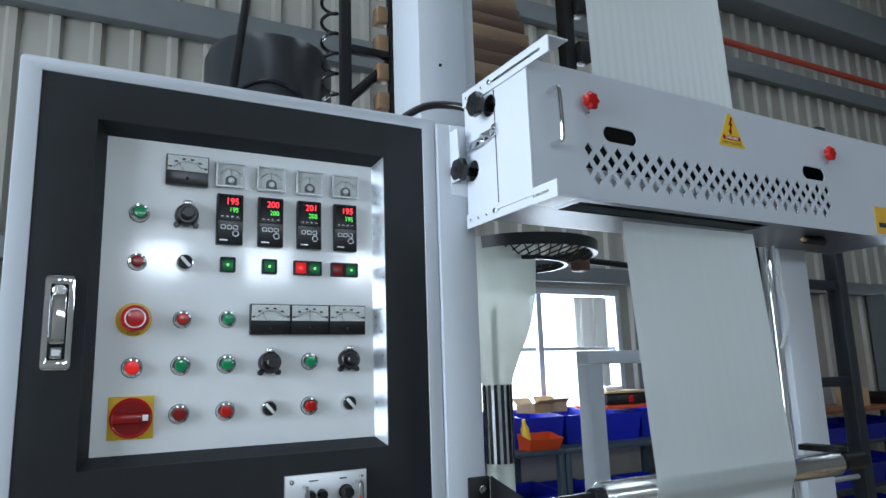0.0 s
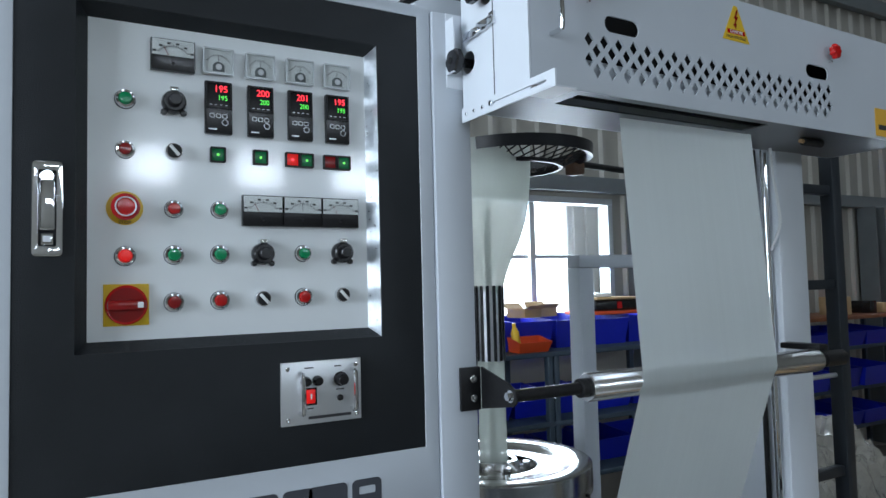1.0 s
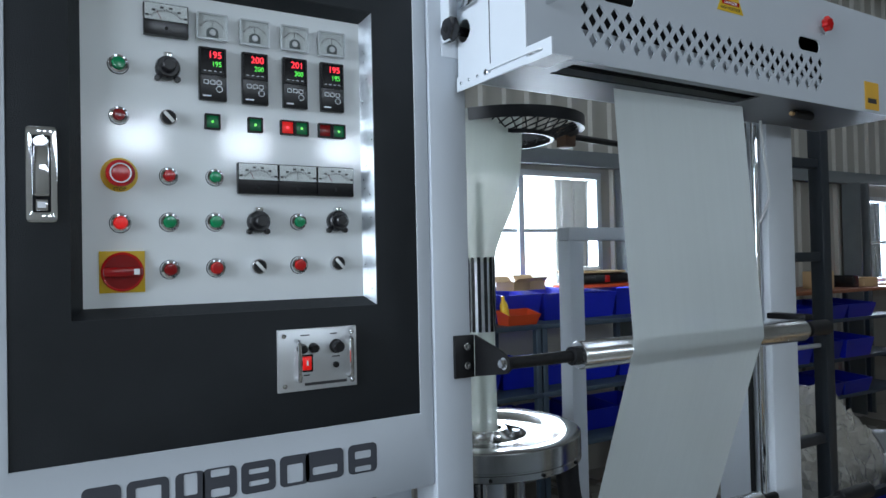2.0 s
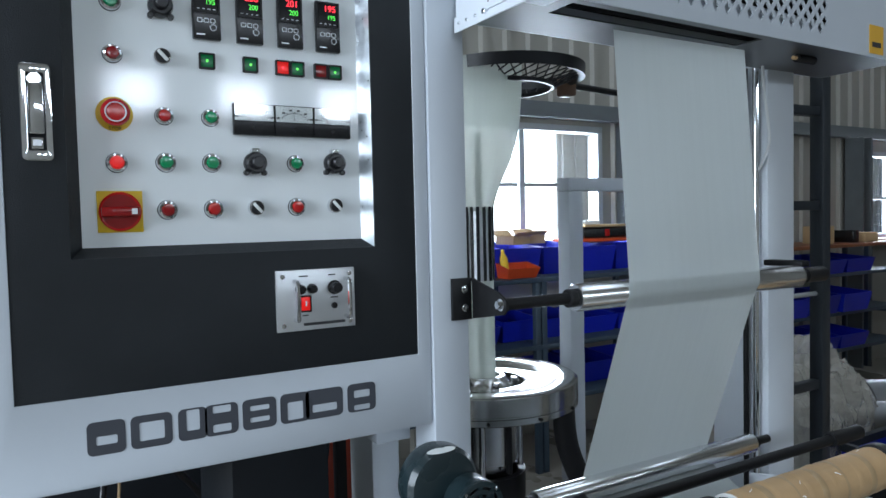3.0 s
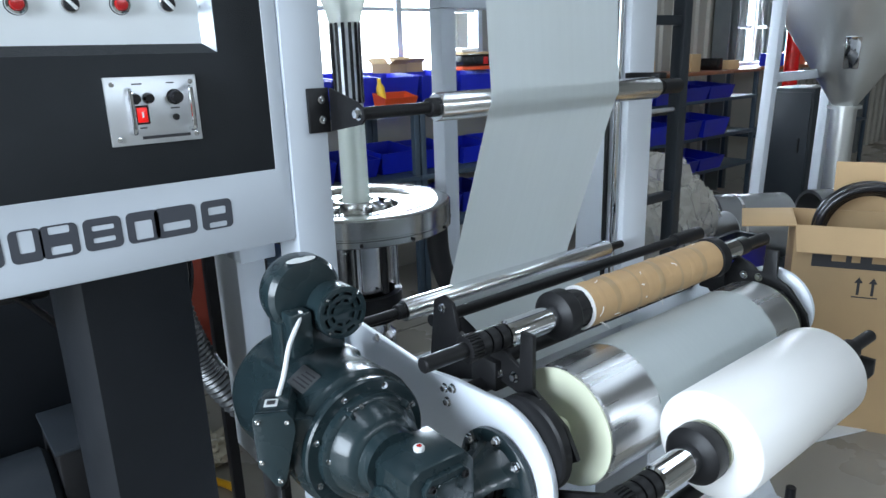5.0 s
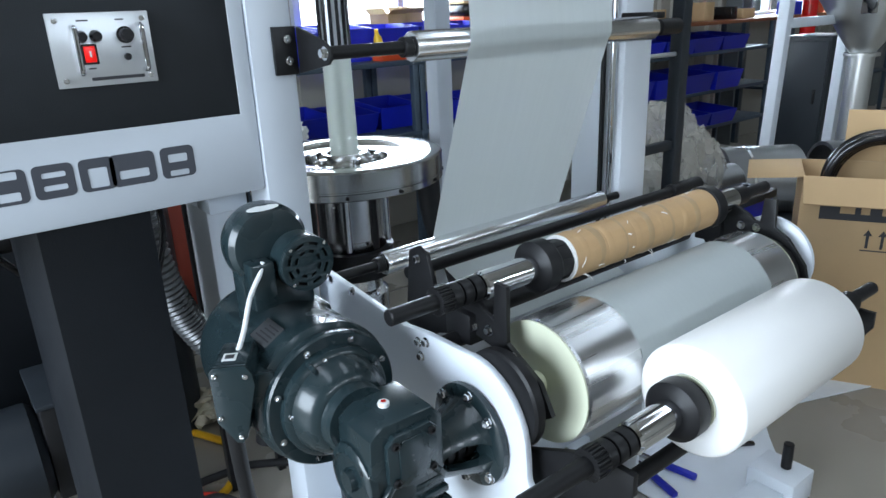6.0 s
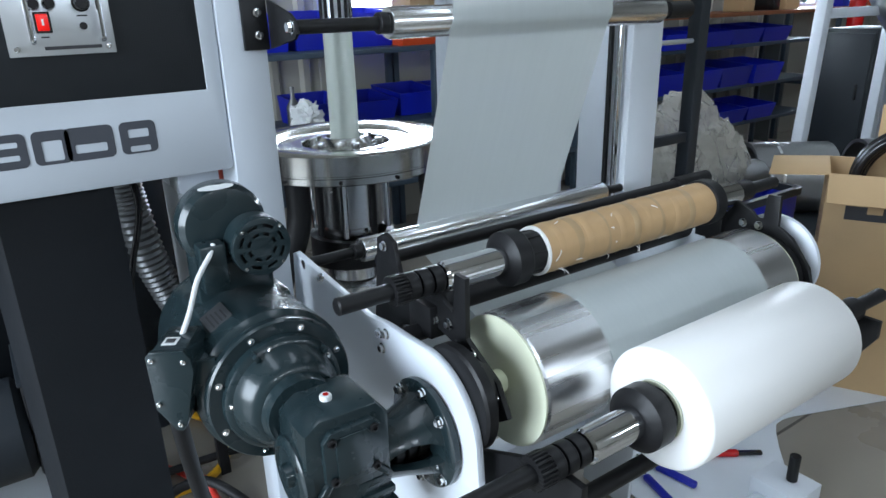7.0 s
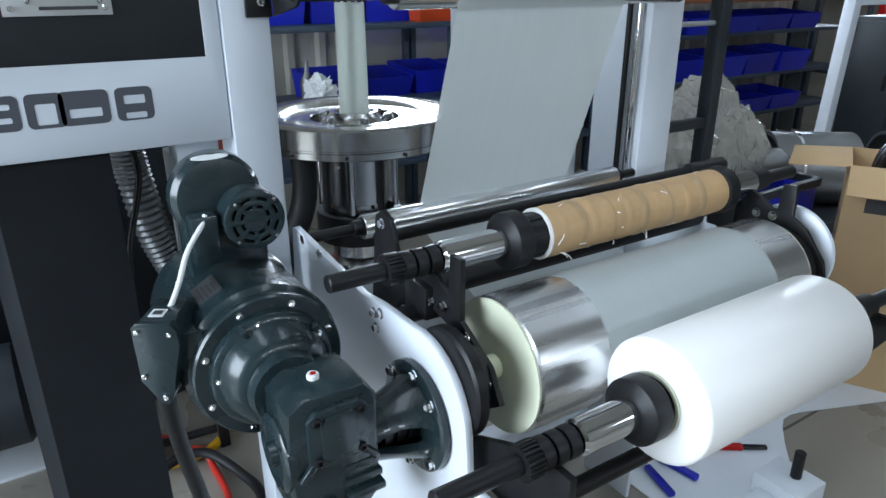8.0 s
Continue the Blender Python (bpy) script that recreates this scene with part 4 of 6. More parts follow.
part("danger_text", letters("DANGER", 0.008, facing(1.4935, TY - 0.0021, 2.1635), 0.0002, wide=1.1), METERFACE, sg, sm=False)
part("voltage_text", letters("HIGH VOLTAGE", 0.0075, facing(1.4925, TY - 0.0017, 2.149), 0.0002), INK, sg, sm=False)
part("amber_plate", plate(rounded(2.13, 2.21, 1.955, 2.04, 0.004), [], 0.001, facing(0, TY - 0.0008, 0)), AMBER, tr, "amber warning plate")
part("amber_plate_print", box(2.145, 2.195, TY - 0.0017, TY - 0.0013, 1.975, 1.99), INK, tr, sm=False)
part("mount_angle", box(0.786, 0.792, 1.372, 1.412, 2.03, 2.16, 0.002), GREYW, tr)
part("mount_foot", box(0.786, 0.900, 1.405, 1.416, 2.00, 2.18, 0.002), GREYW, tr)
part("cylinder", rod((1.90, 1.23, 1.935), (1.99, 1.23, 1.935), 0.012), BLACK, tr)
part("fitting", rod((1.885, 1.23, 1.935), (1.90, 1.23, 1.935), 0.006), KRAFT, tr, "brass air fitting")
TS = 0.925
tr.matrix_basis = Matrix.Translation((0.83 * TS, 0.013 + (TY - 0.013) * TS, 1.573 + (1.945 - 1.573) * TS)) @ pose(0, 0, 0, 0, 0, 1.6) @ Matrix.Diagonal((TS, TS, TS, 1))

# ---------------------------------------------------------------- winder
wd = thing("winder_frame", (0.80, 0.9, FLOOR), "white-grey plate frame of the film winder", "winder frame")
PXL = 0.800


def arc2(cx, cy, r, a0, a1, n=8):
    return [(cx + r * math.cos(radians(a0 + (a1 - a0) * i / n)), cy + r * math.sin(radians(a0 + (a1 - a0) * i / n))) for i in range(n + 1)]


# side plates: outline as (-y, z)
side = [(-1.36, FLOOR), (-1.36, 0.60), (-1.338, 0.83), (-1.325, 0.836)] + [(-1.0, 0.806), (-0.93, 0.815)] + arc2(-0.80, 0.690, 0.130, 100, 10, 9) + [(-0.668, 0.66)] + arc2(-0.638, 0.652, 0.030, 180, 270, 4) + [(-0.30, 0.610), (-0.28, 0.58), (-0.30, 0.50), (-0.60, 0.42), (-0.80, 0.20), (-0.82, FLOOR)]
part("side_plate", plate(side, [], 0.014, sideways(PXL + 0.007, 0, 0), 0.0025), GREYW, wd, "white-grey curved side plate")
far_side = [(-1.27, FLOOR), (-1.09, FLOOR), (-1.07, 0.40), (-0.98, 0.50), (-0.74, 0.58), (-0.66, 0.66), (-0.66, 0.74), (-0.70, 0.79), (-1.0, 0.80), (-1.27, 0.74)]
part("side_plate", plate(far_side, [], 0.014, sideways(1.702, 0, 0), 0.0025), GREYW, wd, "white-grey curved side plate")
part("tie_bar", rod((PXL + 0.012, 1.16, 0.42), (1.695, 1.16, 0.42), 0.03), BLACK, wd)
part("tie_bar", rod((PXL + 0.012, 0.62, 0.561), (1.695, 0.62, 0.561), 0.016), BLACK, wd)
for y, z in ((1.19, 0.852 - 0.03), (0.928, 0.800), (0.952, 0.792), (0.945, 0.765), (0.70, 0.575)):
    bolt((PXL, y, z), (-1, 0, 0), 0.0075, wd)
foot = part("far_foot", box(2.015, 2.15, 0.735, 0.885, FLOOR, FLOOR + 0.10, 0.004), GREYW, wd)
part("foot_pin", rod((2.095, 0.80, FLOOR + 0.10), (2.095, 0.80, FLOOR + 0.19), 0.016), BLACK, wd)
part("foot_beam", box(1.71, 2.015, 0.76, 0.86, FLOOR, FLOOR + 0.06, 0.004), GREYW, wd)
part("cross_sheet", box(PXL + 0.02, 1.69, 1.19, 1.20, 0.30, 0.74, 0.002), GREY, wd)

DRY, DRZ, DRR = 0.748, 0.752, 0.116
dr = thing("winding_drum", (1.30, DRY, DRZ), "polished chrome winding drum with cream rubber ends", "drum")
DX_0, DX_1 = 0.914, 1.615
part("shell", lathe([(DRR - 0.004, 0), (DRR, 0.004), (DRR, DX_1 - DX_0 - 0.004), (DRR - 0.004, DX_1 - DX_0)], (DX_0, DRY, DRZ), (1, 0, 0), 72), DRUMCH, dr)
for x, s in ((DX_0, -1), (DX_1, 1)):
    part("end_cap", lathe([(0, -0.006), (0.020, -0.006), (0.090, -0.004), (0.108, 0.004), (DRR - 0.003, 0.004), (DRR - 0.004, -0.004)], (x, DRY, DRZ), (s, 0, 0), 56), CREAM, dr, "cream rubber end disc")
    part("journal", rod((x, DRY, DRZ), (x + s * 0.05, DRY, DRZ), 0.020), CREAM, dr)
bm = lathe([(DRR + 0.0012, 0), (DRR + 0.0012, 0.445)], (1.057, DRY, DRZ), (1, 0, 0), 72)
solo("film_on_drum", bm, FILM, "milky film wrapped round the winding drum", "plastic film")
for x0, x1 in ((PXL + 0.015, 0.870), (1.655, 1.694)):
    hb = thing("bearing_housing", ((x0 + x1) / 2, DRY, DRZ), "black flanged bearing housing", "bearing")
    part("flange", lathe([(0.021, 0), (0.085, 0), (0.090, 0.004), (0.090, 0.020), (0.060, 0.028), (0.055, x1 - x0), (0.021, x1 - x0)], (x0, DRY, DRZ), (1, 0, 0), 40), BLACK, hb)
    for a in range(0, 360, 60):
        bolt((x1 - 0.035, DRY + 0.074 * math.cos(radians(a)), DRZ + 0.074 * math.sin(radians(a))), (1 if x0 < 1 else -1, 0, 0), 0.006, hb)

# brackets that carry the upper core shaft
for x, sgn, lab in ((0.868, 1, "black slotted bracket plates with bolts"), (1.685, -1, "black slotted bracket plates with bolts on the far side")):
    hk = thing("core_bracket", (x, 0.88, 0.83), lab, "bracket")
    near = [(-1.10, 0.66), (-1.06, 0.930), (-1.035, 0.945), (-1.005, 0.935), (-0.985, 0.880), (-0.93, 0.862), (-0.88, 0.872), (-0.858, 0.892), (-0.838, 0.872), (-0.812, 0.862), (-0.808, 0.935), (-0.780, 0.935), (-0.780, 0.83), (-0.70, 0.785), (-0.672, 0.735), (-0.70, 0.715), (-0.76, 0.80), (-0.86, 0.82), (-0.98, 0.78)]
    far = [(-0.92, 0.80), (-0.905, 0.872), (-0.86, 0.868), (-0.835, 0.900), (-0.800, 0.885), (-0.785, 0.872), (-0.770, 0.872), (-0.765, 0.930), (-0.738, 0.932), (-0.735, 0.865), (-0.70, 0.845), (-0.655, 0.790), (-0.645, 0.755), (-0.672, 0.745), (-0.72, 0.800), (-0.80, 0.832)]
    part("arm_plate", plate(near if sgn > 0 else far, [], 0.010, sideways(x, 0, 0), 0.001), BLACK, hk)
    part("clamp_block", box(x - 0.02, x + 0.02, 0.86, 0.93, 0.80, 0.86, 0.003), BLACK, hk)
    part("spacer", rod((PXL + 0.013 if sgn > 0 else x, 0.90, 0.80), (x if sgn > 0 else 1.694, 0.90, 0.80), 0.016), BLACK, hk)
    for y, z in (((1.030, 0.922), (0.862, 0.836), (0.822, 0.842), (0.760, 0.812), (0.700, 0.760)) if sgn > 0 else ((0.815, 0.856), (0.777, 0.858), (0.718, 0.828), (0.672, 0.776))):
        bolt((x - 0.006, y, z), (-1, 0, 0), 0.0075, hk)


def core_shaft(y, z, tip, gear0, gear1, chrome0, collar0, core0, core1, right1, label):
    """Air shaft: thin journal, toothed wheel, chrome sleeve, chuck collars at both ends of the core."""
    t = thing("core_shaft", ((core0 + core1) / 2, y, z), label, "shaft")
    part("journal", rod((tip, y, z), (gear0 + 0.01, y, z), 0.0145), BLACK, t)
    n = 24
    prof = []
    for i in range(n * 2):
        r = 0.0255 if i % 2 == 0 else 0.0225
        for d in (-0.28, 0.28):
            a = 2 * math.pi * (i + d) / (2 * n)
            prof.append((r * math.cos(a), r * math.sin(a)))
    part("pinion", plate(prof, [], 0.026, Matrix.Translation((gear0 + 0.013, y, z)) @ turn_to((1, 0, 0)), 0.0006), BLACK, t, "black toothed pinion")
    step = (gear1 - gear0 - 0.028) / 3
    for k in range(3):
        part("ring", lathe([(0.014, 0), (0.0225, 0), (0.024, 0.003), (0.024, step - 0.006), (0.021, step - 0.003), (0.014, step - 0.003)], (gear0 + 0.028 + step * k, y, z), (1, 0, 0), 32), BLACK, t)
    part("sleeve", rod((chrome0, y, z), (collar0, y, z), 0.0265, 40), CHROME, t, "chrome sleeve")
    for x, s in ((collar0, 1), (core1 + 0.040, -1)):
        c = part("chuck", lathe([(0.026, -0.003), (0.036, -0.003), (0.047, 0.004), (0.0505, 0.006), (0.0510, 0.010), (0.0510, 0.036), (0.0495, 0.038), (0.0385, 0.039), (0.0385, abs(core0 - collar0) + 0.02), (0.026, abs(core0 - collar0) + 0.02)], (x, y, z), (s, 0, 0), 44), BLACK, t, "black expanding chuck")
        for k in range(6):
            a = radians(60 * k + 20)
            bm = box(0.04, abs(core0 - collar0) + 0.012, -0.006, 0.006, 0.0375, 0.0412, 0.001)
            bm.transform(Matrix.Translation((x, y, z)) @ (pose(0, 0, 0, 0, 0, 180) if s < 0 else Matrix()) @ pose(0, 0, 0, math.degrees(a), 0, 0))
            part("jaw", bm, RUBBER, c)
    rx = core1 + 0.036
    part("sleeve", rod((rx + 0.008, y, z), (right1, y, z), 0.0265, 40), CHROME, t)
    part("journal", rod((right1, y, z), (right1 + 0.16, y, z), 0.0145), BLACK, t)
    part("ring", rod((right1, y, z), (right1 + 0.05, y, z), 0.024), BLACK, t)
    return t


CSY, CSZ = 0.858, 0.912
sh1 = core_shaft(CSY, CSZ, 0.676, 0.772, 0.872, 0.872, 1.000, 1.078, 1.563, 1.700, "black and chrome core shaft holding an empty core")
core = thing("paper_core", (1.33, CSY, CSZ), "brown cardboard core with shreds of clear tape", "cardboard core")
tube = part("tube", lathe([(0.0405, 0), (0.0465, 0), (0.0465, 0.485), (0.0405, 0.485)], (1.078, CSY, CSZ), (1, 0, 0), 56, close=True), KRAFT, core)
part("rim", lathe([(0.0400, -0.0012), (0.0470, -0.0012), (0.0470, 0.003)], (1.078, CSY, CSZ), (1, 0, 0), 56), ROLLW, core)
random.seed(5)
for k in range(11):
    x = 1.10 + 0.041 * k + random.uniform(-0.008, 0.008)
    bm = lathe([(0.0467, 0), (0.0472, 0.003), (0.0472, 0.014), (0.0467, 0.018)], (x, CSY, CSZ), (1, random.uniform(-0.10, 0.10), random.uniform(-0.06, 0.06)), 48)
    part("paper_band", bm, KRAFTD if k % 2 else KRAFT, core)
for k in range(16):
    a, x = radians(random.uniform(60, 250)), random.uniform(1.10, 1.54)
    p = Vector((x, CSY + 0.047 * math.cos(a), CSZ + 0.047 * math.sin(a)))
    q = p + Vector((random.uniform(-0.02, 0.02), -0.006, random.uniform(-0.02, 0.008)))
    part("tape_shred", pipe([p, (p + q) / 2 + Vector((0, -0.003, 0.002)), q], 0.0008, 5, smooth_steps=3), ROLLW, core)

RLY, RLZ, RLR = 0.535, 0.754, 0.0985
sh2 = core_shaft(RLY, RLZ, 0.660, 0.790, 0.886, 0.886, 0.990, 1.047, 1.470, 1.590, "black and chrome core shaft inside the film roll")
roll = thing("film_roll", (1.26, RLY, RLZ), "white roll of wound plastic film on a core", "film roll")
part("wound_film", lathe([(0.0475, 0.0), (0.091, -0.001), (0.0965, 0.002), (RLR, 0.006), (RLR, 0.418), (0.0955, 0.424), (0.0475, 0.425)], (1.045, RLY, RLZ), (1, 0, 0), 80), ROLLW, roll)
part("core", lathe([(0.0412, -0.004), (0.0472, -0.004), (0.0472, 0.429), (0.0412, 0.429)], (1.045, RLY, RLZ), (1, 0, 0), 56, close=True), CREAM, roll, "pale core")
# arms under the roll shaft
for x in (0.845, 1.66):
    ar = thing("roll_arm", (x, 0.58, 0.70), "black swing arm under the film roll", "arm")
    part("lever", plate([(-0.72, 0.60), (-0.72, 0.66), (-0.56, 0.735), (-0.49, 0.735), (-0.49, 0.70), (-0.55, 0.60)], [], 0.012, sideways(x, 0, 0), 0.001), BLACK, ar)
part_bar = thing("nip_bar", (1.40, 1.10, 0.862), "black steel bar behind the core", "bar")
part("bar", rod((0.882, 1.10, 0.866), (1.94, 1.10, 0.866), 0.0135), BLACK, part_bar)
part("lower_bar", rod((0.90, 0.985, 0.800), (1.72, 0.985, 0.800), 0.028), RUBBER, part_bar)
part("end_stub", rod((1.80, 1.10, 0.866), (1.94, 1.10, 0.866), 0.020), BLACK, part_bar)
hw = thing("flywheel", (1.74, 0.765, 0.770), "white disc wheel on the far side of the winder", "wheel")
part("disc", lathe([(0, 0), (0.094, 0), (0.105, 0.006), (0.105, 0.016), (0.094, 0.022), (0, 0.022)], (1.728, 0.765, 0.770), (1, 0, 0), 48), GREYW, hw)
part("hub", rod((1.709, 0.765, 0.770), (1.728, 0.765, 0.770), 0.03), BLACK, hw)

# ---------------------------------------------------------------- gear motor
mt = thing("gear_motor", (0.61, 1.0, FLOOR), "dark green enamelled gear motor with a top blower", "motor")
MX, MZ = 0.602, 0.760
body_m = part("stator", lathe([(0, 0.33), (0.10, 0.33), (0.120, 0.315), (0.127, 0.29), (0.127, 0.075), (0.1285, 0.070), (0.1285, 0.032), (0.124, 0.026), (0.1155, 0.020), (0.1155, 0.0)], (MX, 0.930, MZ), (0, 1, 0), 56), MOTOR, mt)
fl = part("flange", lathe([(0.1155, 0.022), (0.120, 0.022), (0.122, 0.018), (0.122, 0.004), (0.119, 0.0), (0.100, 0.0), (0.098, -0.012), (0.094, -0.016), (0.088, -0.018), (0.078, -0.048), (0.066, -0.060), (0.058, -0.062), (0.056, -0.085), (0, -0.085)], (MX, 0.930, MZ), (0, 1, 0), 60), MOTOR, mt, "bolted dark green end bell")
for k in range(8):
    a = radians(22.5 + 45 * k)
    bolt((MX + 0.108 * math.cos(a), 0.930, MZ + 0.108 * math.sin(a)), (0, -1, 0), 0.0044, mt)
for k in range(5):
    a = radians(30 + 72 * k)
    bolt((MX + 0.088 * math.cos(a), 0.914, MZ + 0.088 * math.sin(a)), (0, -1, 0), 0.0042, mt)
for k in range(2):
    a = radians(62 + 76 * k)
    bm = box(-0.005, 0.005, -0.03, 0.0, 0.086, 0.099, 0.003)
    bm.transform(Matrix.Translation((MX, 0.930, MZ)) @ pose(0, 0, 0, 0, math.degrees(a) - 90, 0))
    part("lug", bm, MOTOR, mt)
GBO = [(0.574, 0.590), (0.592, 0.572), (0.662, 0.572), (0.688, 0.600), (0.692, 0.640), (0.692, 0.770), (0.676, 0.790), (0.590, 0.792), (0.570, 0.778), (0.566, 0.700)]
gb = part("gearbox", plate(GBO, [], 0.110, facing(0, 0.807, 0), 0.007), MOTOR, mt, "cast dark green gearbox")
OCT = [(0.600, 0.690), (0.664, 0.690), (0.676, 0.702), (0.676, 0.766), (0.664, 0.778), (0.600, 0.778), (0.588, 0.766), (0.588, 0.702)]
part("cover_plate", plate(OCT, [], 0.014, facing(0, 0.747, 0), 0.003), MOTOR, gb)
part("cover_pad", plate([(0.632 + (a - 0.632) * 0.62, 0.734 + (b - 0.734) * 0.80) for a, b in OCT], [], 0.005, facing(0, 0.7385, 0), 0.0015), MOTOR, gb)
for x in (0.598, 0.666):
    for z in (0.701, 0.767):
        socket_bolt((x, 0.741, z), (0, -1, 0), 0.0068, gb, BLACK)
for sx, sz, a in ((0.586, 0.684, 40), (0.679, 0.684, -40)):
    bm = box(-0.006, 0.006, 0.742, 0.765, -0.022, 0.016, 0.004)
    bm.transform(Matrix.Translation((sx, 0, sz)) @ pose(0, 0, 0, 0, a, 0))
    part("corner_lug", bm, MOTOR, gb)
for k, z in enumerate((0.606, 0.630, 0.654)):
    part("fin", box(0.640, 0.704 - 0.003 * k, 0.742 + 0.004 * k, 0.84, z, z + 0.013, 0.003), MOTOR, gb)
part("drain_plug", rod((0.617, 0.752, 0.612), (0.617, 0.742, 0.612), 0.011, 6), MOTOR, gb)
part("worm_housing", lathe([(0.060, 0), (0.060, 0.012), (0.056, 0.016), (0.046, 0.018), (0.044, 0.014), (0.020, 0.014), (0.018, 0.024), (0, 0.024)], (0.570, 0.808, 0.690), (-1, 0, 0), 40), MOTOR, gb, "round cast worm housing")
for a in (20, 140, 260):
    socket_bolt((0.556, 0.808 + 0.051 * math.cos(radians(a)), 0.690 + 0.051 * math.sin(radians(a))), (-1, 0, 0), 0.004, gb, BLACK)
part("sump", box(0.590, 0.668, 0.764, 0.850, 0.552, 0.578, 0.010), MOTOR, gb)
part("neck", lathe([(0.054, 0), (0.060, 0.012), (0.060, 0.03)], (MX, 0.846, MZ - 0.004), (0, 1, 0), 36), MOTOR, gb)
bm = lathe([(0.0095, 0), (0.0095, 0.012), (0.008, 0.014), (0, 0.014)], (0.622, 0.803, 0.792), (0, 0, 1), 20)
part("vent_plug", bm, METERFACE, gb, "white vent plug with a red mark")
part("plug_mark", lathe([(0.0045, 0.0142), (0.0045, 0.0148), (0, 0.0148)], (0.6225, 0.803, 0.792), (0, 0, 1), 14), REDP, gb)
part("name_plate", box(0.585, 0.630, 0.826, 0.850, 0.792, 0.7935), ALU, gb)
part("name_plate_print", box(0.590, 0.625, 0.832, 0.844, 0.7936, 0.7941), SLATE, gb, sm=False)
# output yoke towards the plate
OY, OZ = 0.798, 0.674
yk = part("output_yoke", lathe([(0.030, 0), (0.090, 0), (0.094, -0.004), (0.094, -0.014), (0.088, -0.018), (0.030, -0.018)], (PXL - 0.001, OY, OZ), (1, 0, 0), 48), MOTOR, mt, "cast yoke with an open window to the coupling")
for mid in (90, 270):
    bm = bmesh.new()
    rows = []
    for x, ro, th in ((0.688, 0.046, 0.016), (0.705, 0.047, 0.015), (0.735, 0.054, 0.014), (0.765, 0.064, 0.015), (0.784, 0.074, 0.022)):
        ring = []
        wide = 66 + 16 * abs((x - 0.738) / 0.05) ** 2
        for r, sign in ((ro, 1), (ro - th, -1)):
            for i in range(13):
                a = radians(mid + sign * wide * (i / 6 - 1))
                ring.append(bm.verts.new((x, OY + r * math.cos(a), OZ + r * math.sin(a))))
        rows.append(ring)
    n = len(rows[0])
    for a, b in zip(rows, rows[1:]):
        for i in range(n):
            bm.faces.new((a[i], a[(i + 1) % n], b[(i + 1) % n], b[i]))
    bm.faces.new(rows[0])
    bm.faces.new(rows[-1])
    part("yoke_arm", bm, MOTOR, yk)
part("coupling", rod((0.690, OY, OZ), (0.79, OY, OZ), 0.027), BLACK, yk)
for x in (0.715, 0.738, 0.76):
    part("coupling_disc", rod((x, OY, OZ), (x + 0.016, OY, OZ), 0.033), BLACK, yk)
for dy, dz in ((-0.060, 0.055), (-0.012, 0.082), (-0.064, -0.052), (0.062, 0.055), (0.0, -0.083)):
    bolt((PXL - 0.019, OY + dy, OZ + dz), (-1, 0, 0), 0.0075, mt)
# blower
bl = part("blower_housing", lathe([(0, 0), (0.050, 0), (0.066, 0.004), (0.074, 0.014), (0.075, 0.040), (0.070, 0.060), (0.05, 0.068), (0, 0.068)], (0.592, 1.088, 1.000), (0, 1, 0), 52), MOTOR, mt, "round dark green blower housing")
part("duct", box(0.530, 0.672, 1.092, 1.15, 0.80, 0.985, 0.02), MOTOR, bl)
part("duct_foot", box(0.518, 0.690, 1.070, 1.18, 0.80, 0.868, 0.012), MOTOR, bl)
bmr = part("blower_motor", lathe([(0.045, 0), (0.0510, 0.004), (0.0510, 0.05), (0.048, 0.06)], (0.634, 1.040, 0.969), (0, 1, 0), 44), MOTOR, bl)
holes = []
for ring_r0, ring_r1, n in ((0.0335, 0.0405, 8), (0.0195, 0.0265, 8)):
    for k in range(n):
        a0, a1 = 360 * k / n + 7, 360 * (k + 1) / n - 7
        holes.append(arc2(0, 0, ring_r1, a0, a1, 4) + arc2(0, 0, ring_r0, a1, a0, 4))
part("fan_grille", plate(disc2d(0, 0, 0.049, 44), holes, 0.004, facing(0.634, 1.0405, 0.969), 0.0008), MOTOR, bl, "slotted fan grille")
part("fan_dark", lathe([(0, 0), (0.044, 0)], (0.634, 1.055, 0.969), (0, 1, 0), 32), BLACK, bl)
for a in (45, 135, 225, 315):
    socket_bolt((0.634 + 0.0455 * math.cos(radians(a)), 1.038, 0.969 + 0.0455 * math.sin(radians(a))), (0, -1, 0), 0.003, bl)
part("terminal_cover", box(0.534, 0.578, 1.052, 1.092, 0.900, 0.985, 0.006), MOTOR, bl)
lb = plate([(0.03 * math.cos(a), 0.008 * math.sin(a)) for a in [2 * math.pi * i / 24 for i in range(24)]], [], 0.0008, Matrix.Translation((0.586, 1.094, 1.0695)) @ pose(0, 0, 0, 20, 0, 0))
part("maker_label", lb, METERFACE, bl, "pale oval label")
JB = [(0.424, 0.852), (0.430, 0.858), (0.474, 0.858), (0.482, 0.846), (0.484, 0.826), (0.463, 0.738), (0.456, 0.730), (0.449, 0.732), (0.426, 0.768)]
jb = part("terminal_box", plate(JB, [], 0.085, facing(0, 1.0, 0), 0.003), MOTOR, mt, "dark green terminal box")
part("lid", plate([(0.454 + (a - 0.454) * 1.08, 0.795 + (b - 0.795) * 1.05) for a, b in JB], [], 0.010, facing(0, 0.953, 0), 0.002), MOTOR, jb)
part("box_neck", box(0.474, 0.515, 0.97, 1.035, 0.77, 0.835, 0.004), MOTOR, jb)
part("label", box(0.436, 0.458, 0.975, 1.000, 0.8612, 0.8622), METERFACE, jb)
part("label_bar", box(0.440, 0.454, 0.981, 0.994, 0.8623, 0.8628), INK, jb, sm=False)
